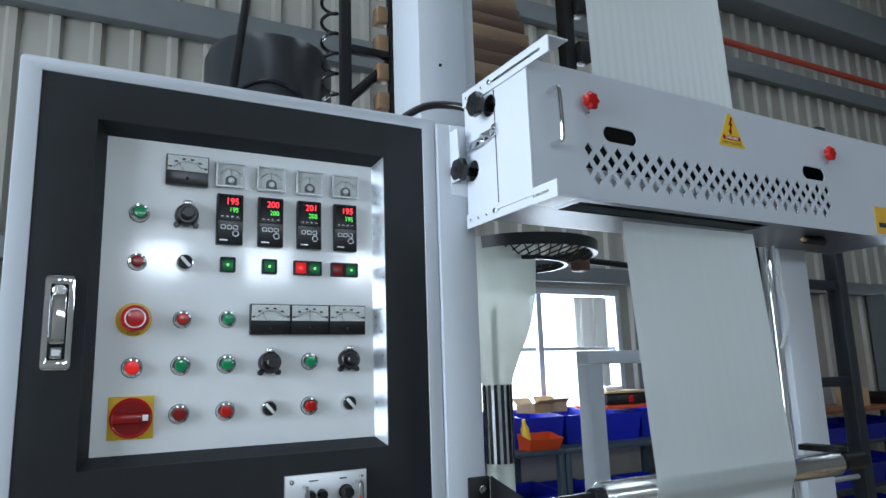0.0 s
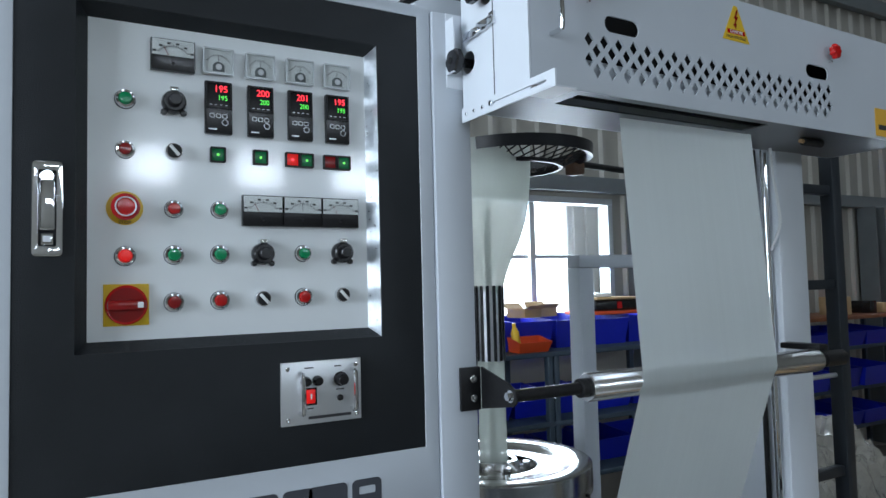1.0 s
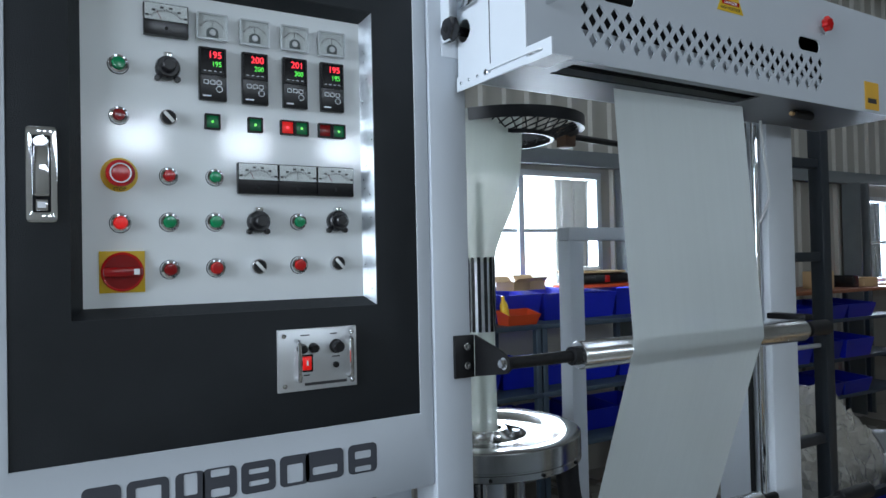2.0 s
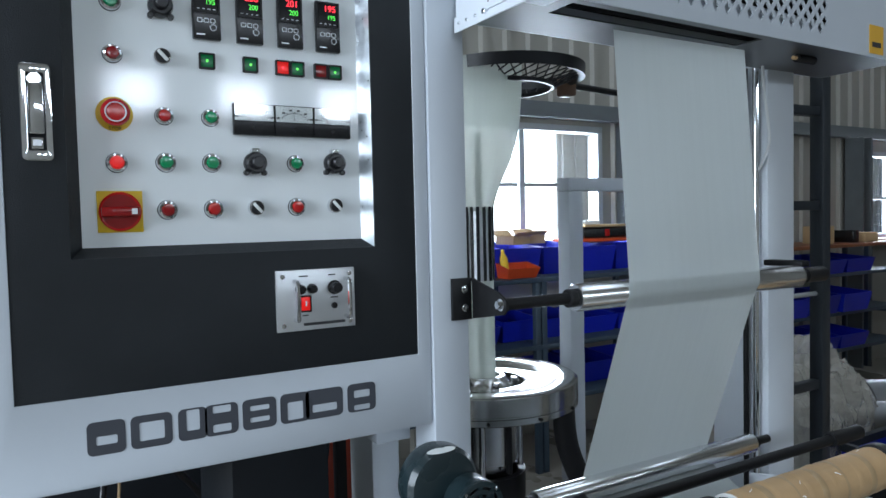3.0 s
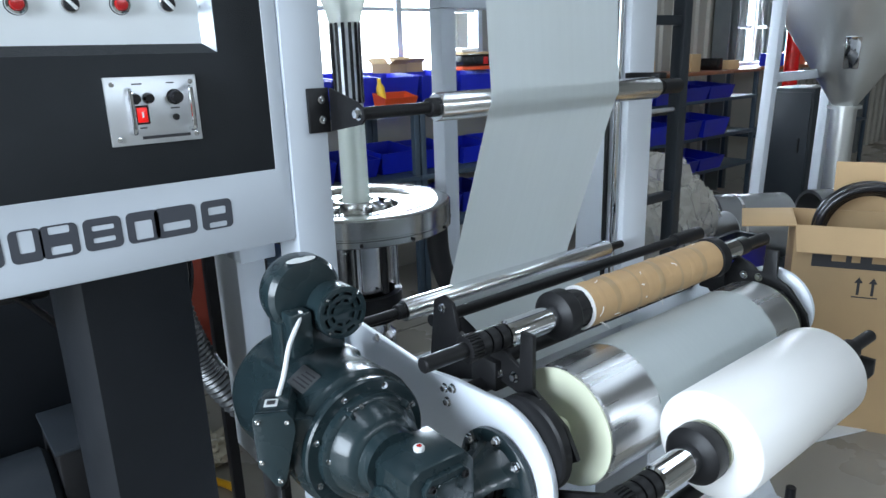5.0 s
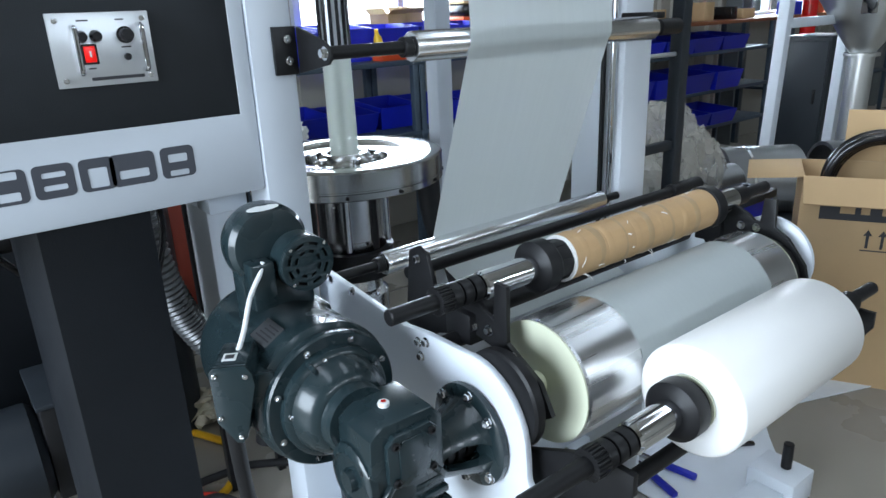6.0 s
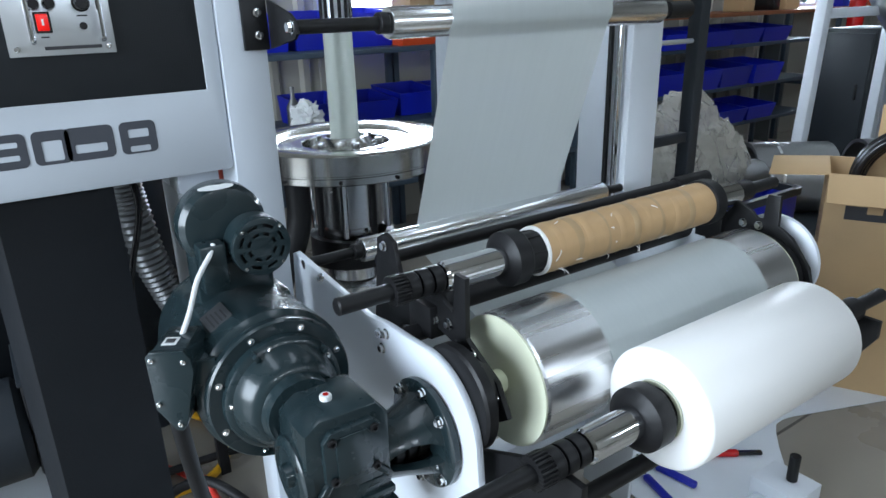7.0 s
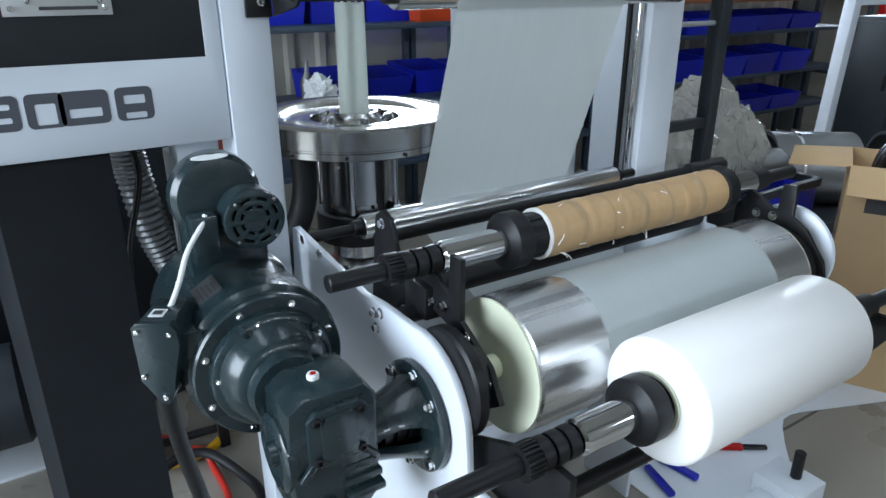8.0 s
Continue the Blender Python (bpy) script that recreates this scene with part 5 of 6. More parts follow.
for x, z in ((0.429, 0.775), (0.456, 0.738), (0.429, 0.850), (0.476, 0.846)):
    socket_bolt((x, 0.948, z), (0, -1, 0), 0.004, jb)
hinge = Vector((0.454, 1.0, 0.795)) - ORIGIN[mt]
jb.matrix_basis = Matrix.Translation(hinge + Vector((0.016, 0, 0.006))) @ pose(0, 0, 0, 0, 0, -32) @ Matrix.Translation(-hinge)
part("conduit", pipe([(0.560, 1.060, 0.985), (0.548, 1.052, 0.968), (0.535, 1.045, 0.955), (0.518, 1.035, 0.935), (0.496, 1.020, 0.892), (0.476, 1.010, 0.860), (0.470, 1.005, 0.845)], 0.0045), WHITEW, mt, "white cable conduit")
pb = plate(rounded(-0.032, 0.032, -0.022, 0.022, 0.003), [], 0.001, Matrix.Translation((MX - 0.0640, 1.03, MZ + 0.1108)) @ pose(0, 0, 0, 0, -30, 0) @ pose(0, 0, 0, 0, 0, 90))
part("rating_plate", pb, DULLST, mt, "engraved metal rating plate")
for k in range(4):
    b = box(-0.026, 0.010 + 0.004 * k, -0.014 + 0.008 * k, -0.011 + 0.008 * k, 0.0006, 0.0010)
    b.transform(Matrix.Translation((MX - 0.0640, 1.03, MZ + 0.1108)) @ pose(0, 0, 0, 0, -30, 0) @ pose(0, 0, 0, 0, 0, 90))
    part("rating_bar", b, INK, mt, sm=False)

# ---------------------------------------------------------------- extrusion die and film bubble
DIE = Vector((1.321, 2.098, 0.922))
die = thing("die_head", (DIE.x, DIE.y, FLOOR), "machined aluminium air ring on a blown film die", "die head")
R = 0.342
part("air_ring", lathe([(0.150, -0.020), (0.152, -0.018), (0.228, -0.018), (0.232, -0.016), (0.268, 0.0), (R - 0.006, 0.0), (R, -0.004), (R, -0.062), (R - 0.003, -0.064), (R - 0.003, -0.069), (R, -0.071), (R, -0.090), (R - 0.006, -0.094), (0.12, -0.094), (0.12, -0.06), (0.150, -0.05)], DIE, (0, 0, 1), 90, close=True), RING, die)
part("inner_lip", lathe([(0.060, -0.030), (0.066, 0.002), (0.080, 0.002), (0.090, -0.012), (0.118, -0.030), (0.120, -0.06), (0.060, -0.06)], DIE, (0, 0, 1), 64, close=True), RING, die)
part("die_core", lathe([(0, -0.05), (0.062, -0.05), (0.062, -0.12), (0, -0.12)], DIE, (0, 0, 1), 48), STEEL, die)
for a in range(20, 380, 60):
    part("air_nozzle", rod((DIE.x + 0.115 * math.cos(radians(a)), DIE.y + 0.115 * math.sin(radians(a)), DIE.z - 0.05), (DIE.x + 0.115 * math.cos(radians(a)), DIE.y + 0.115 * math.sin(radians(a)), DIE.z - 0.004), 0.014), STEEL, die)
for a in range(0, 360, 30):
    socket_bolt((DIE.x + (R + 0.0) * math.cos(radians(a)), DIE.y + R * math.sin(radians(a)), DIE.z - 0.081), (math.cos(radians(a)), math.sin(radians(a)), 0), 0.006, die, BLACK)
part("die_body", lathe([(0, -0.11), (0.125, -0.11), (0.125, -0.30), (0.10, -0.31), (0.10, -0.50), (0.12, -0.52), (0.12, -0.62), (0, -0.62)], DIE, (0, 0, 1), 48), STEEL, die)
for k in range(8):
    a = radians(45 * k + 10)
    part("heater_bolt", rod((DIE.x + 0.13 * math.cos(a), DIE.y + 0.13 * math.sin(a), DIE.z - 0.13), (DIE.x + 0.13 * math.cos(a), DIE.y + 0.13 * math.sin(a), DIE.z - 0.33), 0.012), CHROME if k % 2 else BLACK, die)
part("clamp", lathe([(0.125, -0.34), (0.15, -0.34), (0.15, -0.44), (0.125, -0.44)], DIE, (0, 0, 1), 40, close=True), BLACK, die)
part("stand", lathe([(0, -0.62), (0.09, -0.62), (0.09, -1.03), (0.2, -1.05), (0.2, FLOOR - DIE.z), (0, FLOOR - DIE.z)], DIE, (0, 0, 1), 32), SLATE, die)
for dx, dy in ((0.21, -0.20), (-0.25, -0.14), (0.10, 0.25)):
    part("air_hose", pipe([(DIE.x + dx, DIE.y + dy, DIE.z - 0.09), (DIE.x + dx * 1.05, DIE.y + dy * 1.05, DIE.z - 0.25), (DIE.x + dx * 1.5, DIE.y + dy * 1.1, DIE.z - 0.5), (DIE.x + dx * 1.9, DIE.y + dy, DIE.z - 0.9)], 0.040, 14), RUBBER, die, "grey-black air hose")

bb = thing("film_bubble", (DIE.x, DIE.y, DIE.z), "pale translucent blown film bubble over a striped calibrating sleeve", "film bubble")
prof = [(0.050, -0.05), (0.049, 0.07), (0.048, 0.27), (0.048, 0.56), (0.050, 0.60), (0.062, 0.65), (0.086, 0.71), (0.114, 0.77), (0.138, 0.84), (0.152, 0.92), (0.160, 1.02), (0.162, 1.12)]
part("bubble", lathe(prof, DIE, (0, 0, 1), 48), BUBBLE, bb)
part("mandrel", rod((DIE.x, DIE.y, DIE.z), (DIE.x, DIE.y, DIE.z + 0.88), 0.012), SLATE, bb)
sl = part("sleeve", lathe([(0.0498, 0.347), (0.0498, 0.612)], DIE, (0, 0, 1), 40), SILVER, bb, "sleeve of dark and bright stripes")
for k in range(14):
    a = 2 * math.pi * k / 14
    bm = box(0.0502, 0.0530, -0.0058, 0.0058, 0.347, 0.612)
    bm.transform(Matrix.Translation(DIE) @ pose(0, 0, 0, 0, 0, math.degrees(a)))
    part("stripe", bm, BLACKP, sl)
rg = thing("bubble_cage", (DIE.x + 0.10, DIE.y, 1.99), "black guide ring with wire mesh round the film bubble", "guide ring")
cxr, cyr, czr = DIE.x + 0.143, DIE.y + 0.02, 2.012
part("ring", lathe([(0.262, -0.004), (0.288, -0.012), (0.290, 0.030), (0.262, 0.030)], (cxr, cyr, czr), (0, 0, 1), 60, close=True), BLACK, rg)
part("ring", lathe([(0.186, -0.050), (0.200, -0.050), (0.200, -0.036), (0.186, -0.036)], (cxr - 0.03, cyr, czr), (0, 0, 1), 48, close=True), BLACK, rg)
for k in range(34):
    a = 2 * math.pi * k / 34
    for lean in (0.28, -0.28):
        part("cage_wire", rod((cxr - 0.03 + 0.193 * math.cos(a), cyr + 0.193 * math.sin(a), czr - 0.043), (cxr + 0.266 * math.cos(a + lean), cyr + 0.266 * math.sin(a + lean), czr), 0.0028, 6), BLACK, rg)
part("support_arm", rod((cxr + 0.28, cyr + 0.01, czr), (cxr + 0.70, cyr + 0.05, czr - 0.01), 0.013), BLACK, rg)
part("clamp", box(cxr + 0.26, cxr + 0.315, cyr - 0.03, cyr + 0.03, czr - 0.05, czr + 0.03, 0.008), WOODD, rg)

# ---------------------------------------------------------------- behind the machine
gf = thing("floor_frame", (2.14, 2.24, FLOOR), "light grey box-section frame standing behind the film", "frame")
GY = 2.20
part("upright", box(1.824, 1.900, GY, GY + 0.075, FLOOR, 1.597, 0.006), GREY, gf)
part("upright", box(2.38, 2.456, GY, GY + 0.075, FLOOR, 1.597, 0.006), GREY, gf)
part("top_rail", box(1.824, 2.456, GY - 0.001, GY + 0.076, 1.598, 1.652, 0.006), GREY, gf)

ld = thing("tower_ladder", (2.3, 1.43, FLOOR), "slate grey steel tower leg with rungs", "ladder")
part("stile", box(2.270, 2.318, 1.405, 1.453, FLOOR, 2.40, 0.004), SLATE, ld)
for z in (0.875, 1.495, 1.815):
    part("rung", box(1.988, 2.270, 1.414, 1.444, z, z + 0.032, 0.003), SLATE, ld)
part("tie_rod", rod((1.988, 1.43, 1.206), (2.27, 1.43, 1.206), 0.008), ALU, ld)


def bin_box(name, x, y, z, w, d, h, material, label):
    """Open stacking bin with sloping walls, a rim and a low front."""
    bm = bmesh.new()
    t = 0.006
    lo = [(-w / 2 * 0.88, 0), (w / 2 * 0.88, 0), (w / 2 * 0.88, d), (-w / 2 * 0.88, d)]
    hi = [(-w / 2, -0.03), (w / 2, -0.03), (w / 2, d), (-w / 2, d)]
    ring = []
    for inset, z0, z1 in ((0, 0, h), (t, t, h)):
        a = [bm.verts.new((x + px * (1 - 2 * inset / w), y + py + (inset if py <= 0 else -inset), z + z0)) for px, py in lo]
        b = [bm.verts.new((x + px * (1 - 2 * inset / w), y + py + (inset if py <= 0 else -inset), z + z1 - (0.03 if py < 0 else 0))) for px, py in hi]
        for i in range(4):
            bm.faces.new((a[i], a[(i + 1) % 4], b[(i + 1) % 4], b[i]))
        bm.faces.new(a)
        ring.append(b)
    for i in range(4):
        bm.faces.new((ring[0][i], ring[0][(i + 1) % 4], ring[1][(i + 1) % 4], ring[1][i]))
    return solo(name, bm, material, label, "bin", "storage bins on the racks", at=(x, y, z))


def rack(name, x0, x1, y0, y1, shelves, label, top=None):
    t = thing(name, ((x0 + x1) / 2, (y0 + y1) / 2, FLOOR), label, "rack")
    for x in (x0, x1 - 0.04):
        for y in (y0, y1 - 0.04):
            part("leg", box(x, x + 0.04, y, y + 0.04, FLOOR, max(shelves), 0.003), RACK, t)
    for z in shelves:
        part("shelf", box(x0 - 0.005, x1 + 0.005, y0 - 0.005, y1 + 0.005, z, z + 0.03, 0.003), BENCH if z == top else RACK, t)


random.seed(11)
rack("parts_rack", 1.45, 2.645, 3.46, 4.05, (0.30, 0.65, 1.08), "blue-grey steel rack loaded with blue bins")
rack("parts_rack", 2.655, 3.85, 3.46, 4.05, (0.30, 0.65, 1.08), "blue-grey steel rack loaded with blue bins")
for z, h in ((0.331, 0.17), (0.681, 0.16), (1.111, 0.21)):
    for k in range(7):
        x = 1.63 + 0.33 * k
        if z < 1 and k == 0:
            continue
        bin_box("storage_bin", x, 3.64 + random.uniform(-0.02, 0.02), z, 0.31, 0.34, h + random.uniform(-0.015, 0.01), BLUE, "blue plastic storage bin on a rack")
bin_box("storage_bin", 2.53, 3.50, 1.111, 0.25, 0.11, 0.095, ORANGE, "orange plastic tray bin on a rack")
rack("work_bench", 4.30, 6.99, 3.50, 4.05, (0.24, 0.565, 0.91, 1.165), "brown-topped workbench with shelves of blue bins", 1.165)
for z, h in ((0.271, 0.15), (0.596, 0.19), (0.941, 0.15)):
    for k in range(5):
        bin_box("storage_bin", 6.28 - 0.445 * k + (0.0 if z > 0.9 else -0.10), 3.51 + random.uniform(-0.03, 0.0), z, 0.435, 0.40, h, BLUE, "wide blue plastic storage bin on a shelf")
rack("work_bench", 7.35, 9.9, 3.50, 4.05, (0.45, 1.165), "brown-topped workbench under the window", 1.165)


def open_carton(x, y, z, w, d, h, turn):
    """Small worn carton with two flaps standing open."""
    t = thing("carton", (x, y, z), "crumpled open brown carton on the bins", "carton")
    m = Matrix.Translation((x, y, z)) @ pose(0, 0, 0, 0, 0, turn)
    bm = plate(rounded(-w / 2, w / 2, -d / 2, d / 2, 0.004, 2), [rounded(-w / 2 + 0.005, w / 2 - 0.005, -d / 2 + 0.005, d / 2 - 0.005, 0.003, 2)], h, m @ Matrix.Translation((0, 0, h / 2)))
    part("carton_wall", bm, CARD, t)
    for sy, a in ((-1, 62), (1, -48)):
        bm = box(-w / 2, w / 2, -0.002, 0.002, 0, d * 0.33)
        bm.transform(m @ pose(0, sy * d / 2, h, a, 0, 0))
        part("flap", bm, CARD, t)


open_carton(2.62, 3.72, 1.318, 0.16, 0.16, 0.055, 12)
open_carton(2.79, 3.76, 1.318, 0.15, 0.16, 0.06, -9)
tc = thing("tool_case", (3.36, 3.75, 1.31), "black and red plastic tool case", "tool case")
part("case", box(3.15, 3.58, 3.62, 3.92, 1.338, 1.415, 0.02), BLACKP, tc)
part("latch", box(3.34, 3.38, 3.612, 3.625, 1.35, 1.40, 0.004), REDP, tc)
part("tray", box(3.13, 3.60, 3.60, 3.94, 1.314, 1.337, 0.004), ORANGE, tc)
part("papers", box(3.14, 3.52, 3.60, 3.90, 1.416, 1.432, 0.004), CARD, tc)
part("cloth", box(3.18, 3.34, 3.66, 3.86, 1.433, 1.462, 0.012), METERFACE, tc)
solo("spray_bottle", lathe([(0, 0), (0.026, 0), (0.026, 0.12), (0.012, 0.15), (0.012, 0.175), (0, 0.175)], (2.45, 3.56, 1.119), (-0.15, 0, 1), 20), YELLOW, "yellow bottle leaning in a tray", "bottle", at=(2.45, 3.56, 1.119))
rag_m = bmesh.new()
bmesh.ops.create_icosphere(rag_m, subdivisions=4, radius=1)
for v in rag_m.verts:
    c = v.co.copy()
    k = 1 + 0.6 * noise.noise(c * 2.5) + 0.4 * noise.noise(c * 7)
    v.co = Vector((1.80 + 0.075 * c.x * k, 3.52 + 0.05 * c.y * k, max(0.682, 0.76 + 0.085 * c.z * k)))
solo("rag", rag_m, METERFACE, "crumpled white rag lying on a rack shelf", "rag")
solo("oil_can", lathe([(0, 0), (0.04, 0), (0.04, 0.13), (0.012, 0.18), (0.012, 0.24), (0, 0.24)], (1.78, 3.66, 0.681), (0, 0, 1), 20), DULLST, "dull grey metal oil can on a rack shelf", "can", at=(1.78, 3.66, 0.681))
for x, m, w in ((5.2, CARD, 0.14), (5.9, CARD, 0.16), (6.35, BLACKP, 0.10), (6.55, CARD, 0.22), (7.55, BLUE, 0.42), (8.03, ORANGE, 0.16), (4.75, CARD, 0.2)):
    solo("bench_box", box(x, x + w, 3.6, 3.8, 1.1965, 1.1965 + 0.11 + random.uniform(-0.03, 0.05), 0.006), m, "small box standing on the workbench", "box")

# wrapped machine, steel rolls, carton with a hose
random.seed(3)
bm = bmesh.new()
bmesh.ops.create_icosphere(bm, subdivisions=5, radius=1)
for v in bm.verts:
    c = v.co.copy()
    q = c * 3.0 + Vector((noise.noise(c * 4), noise.noise(c * 4 + Vector((5, 0, 0))), noise.noise(c * 4 + Vector((0, 9, 0))))) * 0.9
    ridge = (1 - 2 * abs(noise.noise(q))) * 0.09 + (1 - 2 * abs(noise.noise(q * 2.6))) * 0.05
    n1 = noise.noise(c * 1.7) * 0.25 + ridge + 0.10 * noise.noise(c * 17)
    v.co = Vector((2.78 + c.x * (0.46 + 0.30 * n1), 1.76 + c.y * (0.22 + 0.20 * n1), max(FLOOR, 0.38 + c.z * (0.50 + 0.42 * n1) - 0.21 * c.x)))
wrapped = solo("wrapped_machine", bm, WRAP, "machine part wrapped in crinkled clear plastic", "wrapped machine", at=(2.74, 1.76, FLOOR))
wrapped.data.polygons.foreach_set("use_smooth", [False] * len(wrapped.data.polygons))
wi = thing("wrapped_core", (2.74, 1.76, FLOOR), "grey machine under the plastic wrap", "machine")
part("block", box(2.46, 2.98, 1.66, 1.86, FLOOR, 0.60, 0.02), SLATE, wi)
part("drum", rod((2.94, 1.68, 0.56), (3.08, 1.60, 0.56), 0.105), DULLST, wi)

for k, (x, y) in enumerate(((3.80, 1.88), (4.32, 1.55))):
    t = thing("steel_roll", (x, y, FLOOR), "wide grey steel band roll lying on its pallet", "steel roll", "steel rolls")
    part("band", lathe([(0.17, 0), (0.19, 0), (0.19, 0.42), (0.17, 0.42)], (x - 0.12, y + 0.16, 0.40), (0.8, -0.6, 0), 40, close=True), DULLST, t)
    part("strap", lathe([(0.1905, 0.12), (0.194, 0.12), (0.194, 0.135), (0.1905, 0.135)], (x - 0.12, y + 0.16, 0.40), (0.8, -0.6, 0), 40, close=True), CHROME, t)
    part("pallet", box(x - 0.25, x + 0.35, y - 0.25, y + 0.25, FLOOR, 0.212, 0.006), SLATE, t)

bc = thing("blue_crate", (2.75, 1.43, FLOOR), "blue plastic crate with a dark rim beside the carton", "crate")
part("tub", plate(rounded(2.55, 2.96, 1.36, 1.51, 0.02), [rounded(2.56, 2.95, 1.37, 1.50, 0.02)], 0.73, Matrix.Translation((0, 0, FLOOR + 0.365))), BLUE, bc)
part("rim", plate(rounded(2.54, 2.97, 1.35, 1.52, 0.02), [rounded(2.565, 2.945, 1.375, 1.495, 0.02)], 0.03, Matrix.Translation((0, 0, FLOOR + 0.746))), SLATE, bc)
part("filling", box(2.565, 2.945, 1.375, 1.495, FLOOR + 0.50, FLOOR + 0.66, 0.01), SLATE, bc)

cb = thing("carton", (2.75, 1.1, FLOOR), "open brown cardboard carton with a black hose inside", "carton")
M = Matrix.Translation((2.82, 1.19, FLOOR)) @ pose(0, 0, 0, 0, 0, -62)
def in_box(bm):
    bm.transform(M)
    return bm
W, D, H, tk = 0.56, 0.34, 0.866, 0.006
part("front_wall", in_box(box(0, W, 0, tk, 0, H, 0.001)), CARD, cb)
part("back_wall", in_box(box(0, W, D - tk, D, 0, H, 0.001)), CARD, cb)
part("side_wall", in_box(box(0, tk, tk, D - tk, 0, H, 0.001)), CARD, cb)
part("side_wall", in_box(box(W - tk, W, tk, D - tk, 0, H, 0.001)), CARD, cb)
part("bottom", in_box(box(tk, W - tk, tk, D - tk, 0.01, 0.02)), CARD, cb)
def flap(name, w, l, m):
    bm = box(0, w, 0, tk * 0.8, 0, l, 0.001)
    bm.transform(M @ m)
    part(name, bm, CARD, cb)
flap("flap", W - 0.16, 0.21, pose(0.16, D, H, -8, 0, 0))
flap("flap", W, 0.16, pose(0, 0.0, H, 118, 0, 0))
flap("flap", D, 0.20, pose(0.0, 0, H, 0, -94, 0) @ pose(0, 0, 0, 0, 0, 90))
part("print_band", in_box(box(0.07, W - 0.02, -0.0012, -0.0004, H - 0.165, H - 0.085)), INK, cb, "dark printed band", sm=False)
for k, w in enumerate((0.05, 0.03, 0.05, 0.03)):
    part("logo_shape", in_box(box(0.14 + 0.07 * k, 0.14 + 0.07 * k + w, -0.002, -0.0014, H - 0.138, H - 0.112)), CARD, cb, sm=False)
for k in range(2):
    part("arrow_mark", in_box(plate([(0.24 + 0.05 * k, 0.595), (0.25 + 0.05 * k, 0.595), (0.25 + 0.05 * k, 0.645), (0.26 + 0.05 * k, 0.645), (0.245 + 0.05 * k, 0.67), (0.23 + 0.05 * k, 0.645), (0.24 + 0.05 * k, 0.645)], [], 0.0008, facing(0, -0.0008, 0))), INK, cb, sm=False)
part("mark_line", in_box(box(0.225, 0.315, -0.0012, -0.0004, 0.583, 0.588)), INK, cb, sm=False)
part("goblet_mark", in_box(plate([(0.345, 0.595), (0.375, 0.595), (0.375, 0.600), (0.363, 0.603), (0.363, 0.625), (0.377, 0.645), (0.377, 0.668), (0.343, 0.668), (0.343, 0.645), (0.357, 0.625), (0.357, 0.603), (0.345, 0.600)], [], 0.0008, facing(0, -0.0008, 0))), INK, cb, sm=False)
part("umbrella_mark", in_box(plate([(0.405, 0.635), (0.422, 0.635), (0.422, 0.600), (0.427, 0.600), (0.427, 0.635), (0.445, 0.635), (0.441, 0.652), (0.425, 0.665), (0.409, 0.652)], [], 0.0008, facing(0, -0.0008, 0))), INK, cb, sm=False)
hs = [(W / 2 + 0.19 * math.cos(radians(a)), D / 2 + 0.02, H - 0.05 + 0.19 * math.sin(radians(a))) for a in range(-25, 206, 15)]
for k in range(6):
    bm = pipe([(W / 2 + (x - W / 2) * (1 - 0.05 * (k % 3)), y + 0.026 * (k - 2.5), z - 0.012 * (k % 3)) for x, y, z in hs], 0.017, 12, smooth_steps=3)
    part("hose_coil", in_box(bm), BLACKP, cb, "coil of black hose")

# hopper on legs and the grey cabinet behind
hp = thing("material_hopper", (4.86, 1.85, FLOOR), "stainless steel material hopper with a sight glass", "hopper")
HC = Vector((4.86, 1.85, 1.03))
part("cone", lathe([(0.06, -0.02), (0.072, 0.0), (0.53, 0.72), (0.53, 1.35), (0, 1.35)], HC, (0, 0, 1), 56), HOPPER, hp)
part("spout", lathe([(0.075, -0.80), (0.075, -0.02), (0.10, -0.02), (0.10, 0.0), (0.072, 0.0)], HC, (0, 0, 1), 32), HOPPER, hp)
part("base_box", box(HC.x - 0.2, HC.x + 0.2, HC.y - 0.2, HC.y + 0.2, FLOOR, 0.24, 0.01), SLATE, hp)
d = Vector((-0.926, -0.378, 0)).normalized()
sgp = HC + d * 0.275 + Vector((0, 0, 0.33))
bm = box(-0.045, 0.045, -0.012, 0.012, -0.115, 0.115, 0.011)
bm.transform(Matrix.Translation(sgp) @ turn_to((0, 0, 1)) @ pose(0, 0, 0, 0, 0, math.degrees(math.atan2(d.y, d.x)) + 90) @ pose(0, 0, 0, -34, 0, 0))
part("sight_frame", bm, CHROME, hp)
bm = box(-0.015, 0.015, -0.02, 0.0, -0.08, 0.08, 0.005)
bm.transform(Matrix.Translation(sgp) @ turn_to((0, 0, 1)) @ pose(0, 0, 0, 0, 0, math.degrees(math.atan2(d.y, d.x)) + 90) @ pose(0, 0, 0, -34, 0, 0))
part("sight_glass", bm, BLACKP, hp)
hf = thing("hopper_stand", (4.55, 2.08, FLOOR), "light grey angle-steel hopper stand", "stand")
for x, top, lean in ((4.166, 1.66, 0.066), (4.93, 1.205, 0.033)):
    bm = box(x - 0.04, x + 0.025, 1.96, 2.02, FLOOR, top, 0.004)
    for v in bm.verts:
        v.co.x += (v.co.z - top) * lean
    part("leg", bm, GREY, hf)
part("rail", box(4.17, 4.96, 1.965, 2.015, 1.206, 1.258, 0.004), GREY, hf)
dc = thing("grey_cabinet", (5.8, 2.5, FLOOR), "dark grey steel tool cabinet", "cabinet")
part("body", box(5.55, 6.05, 2.33, 2.70, FLOOR, 1.09, 0.006), SLATE, dc)
part("door", box(5.535, 5.55, 2.345, 2.685, FLOOR + 0.08, 1.06, 0.004), SLATE, dc)
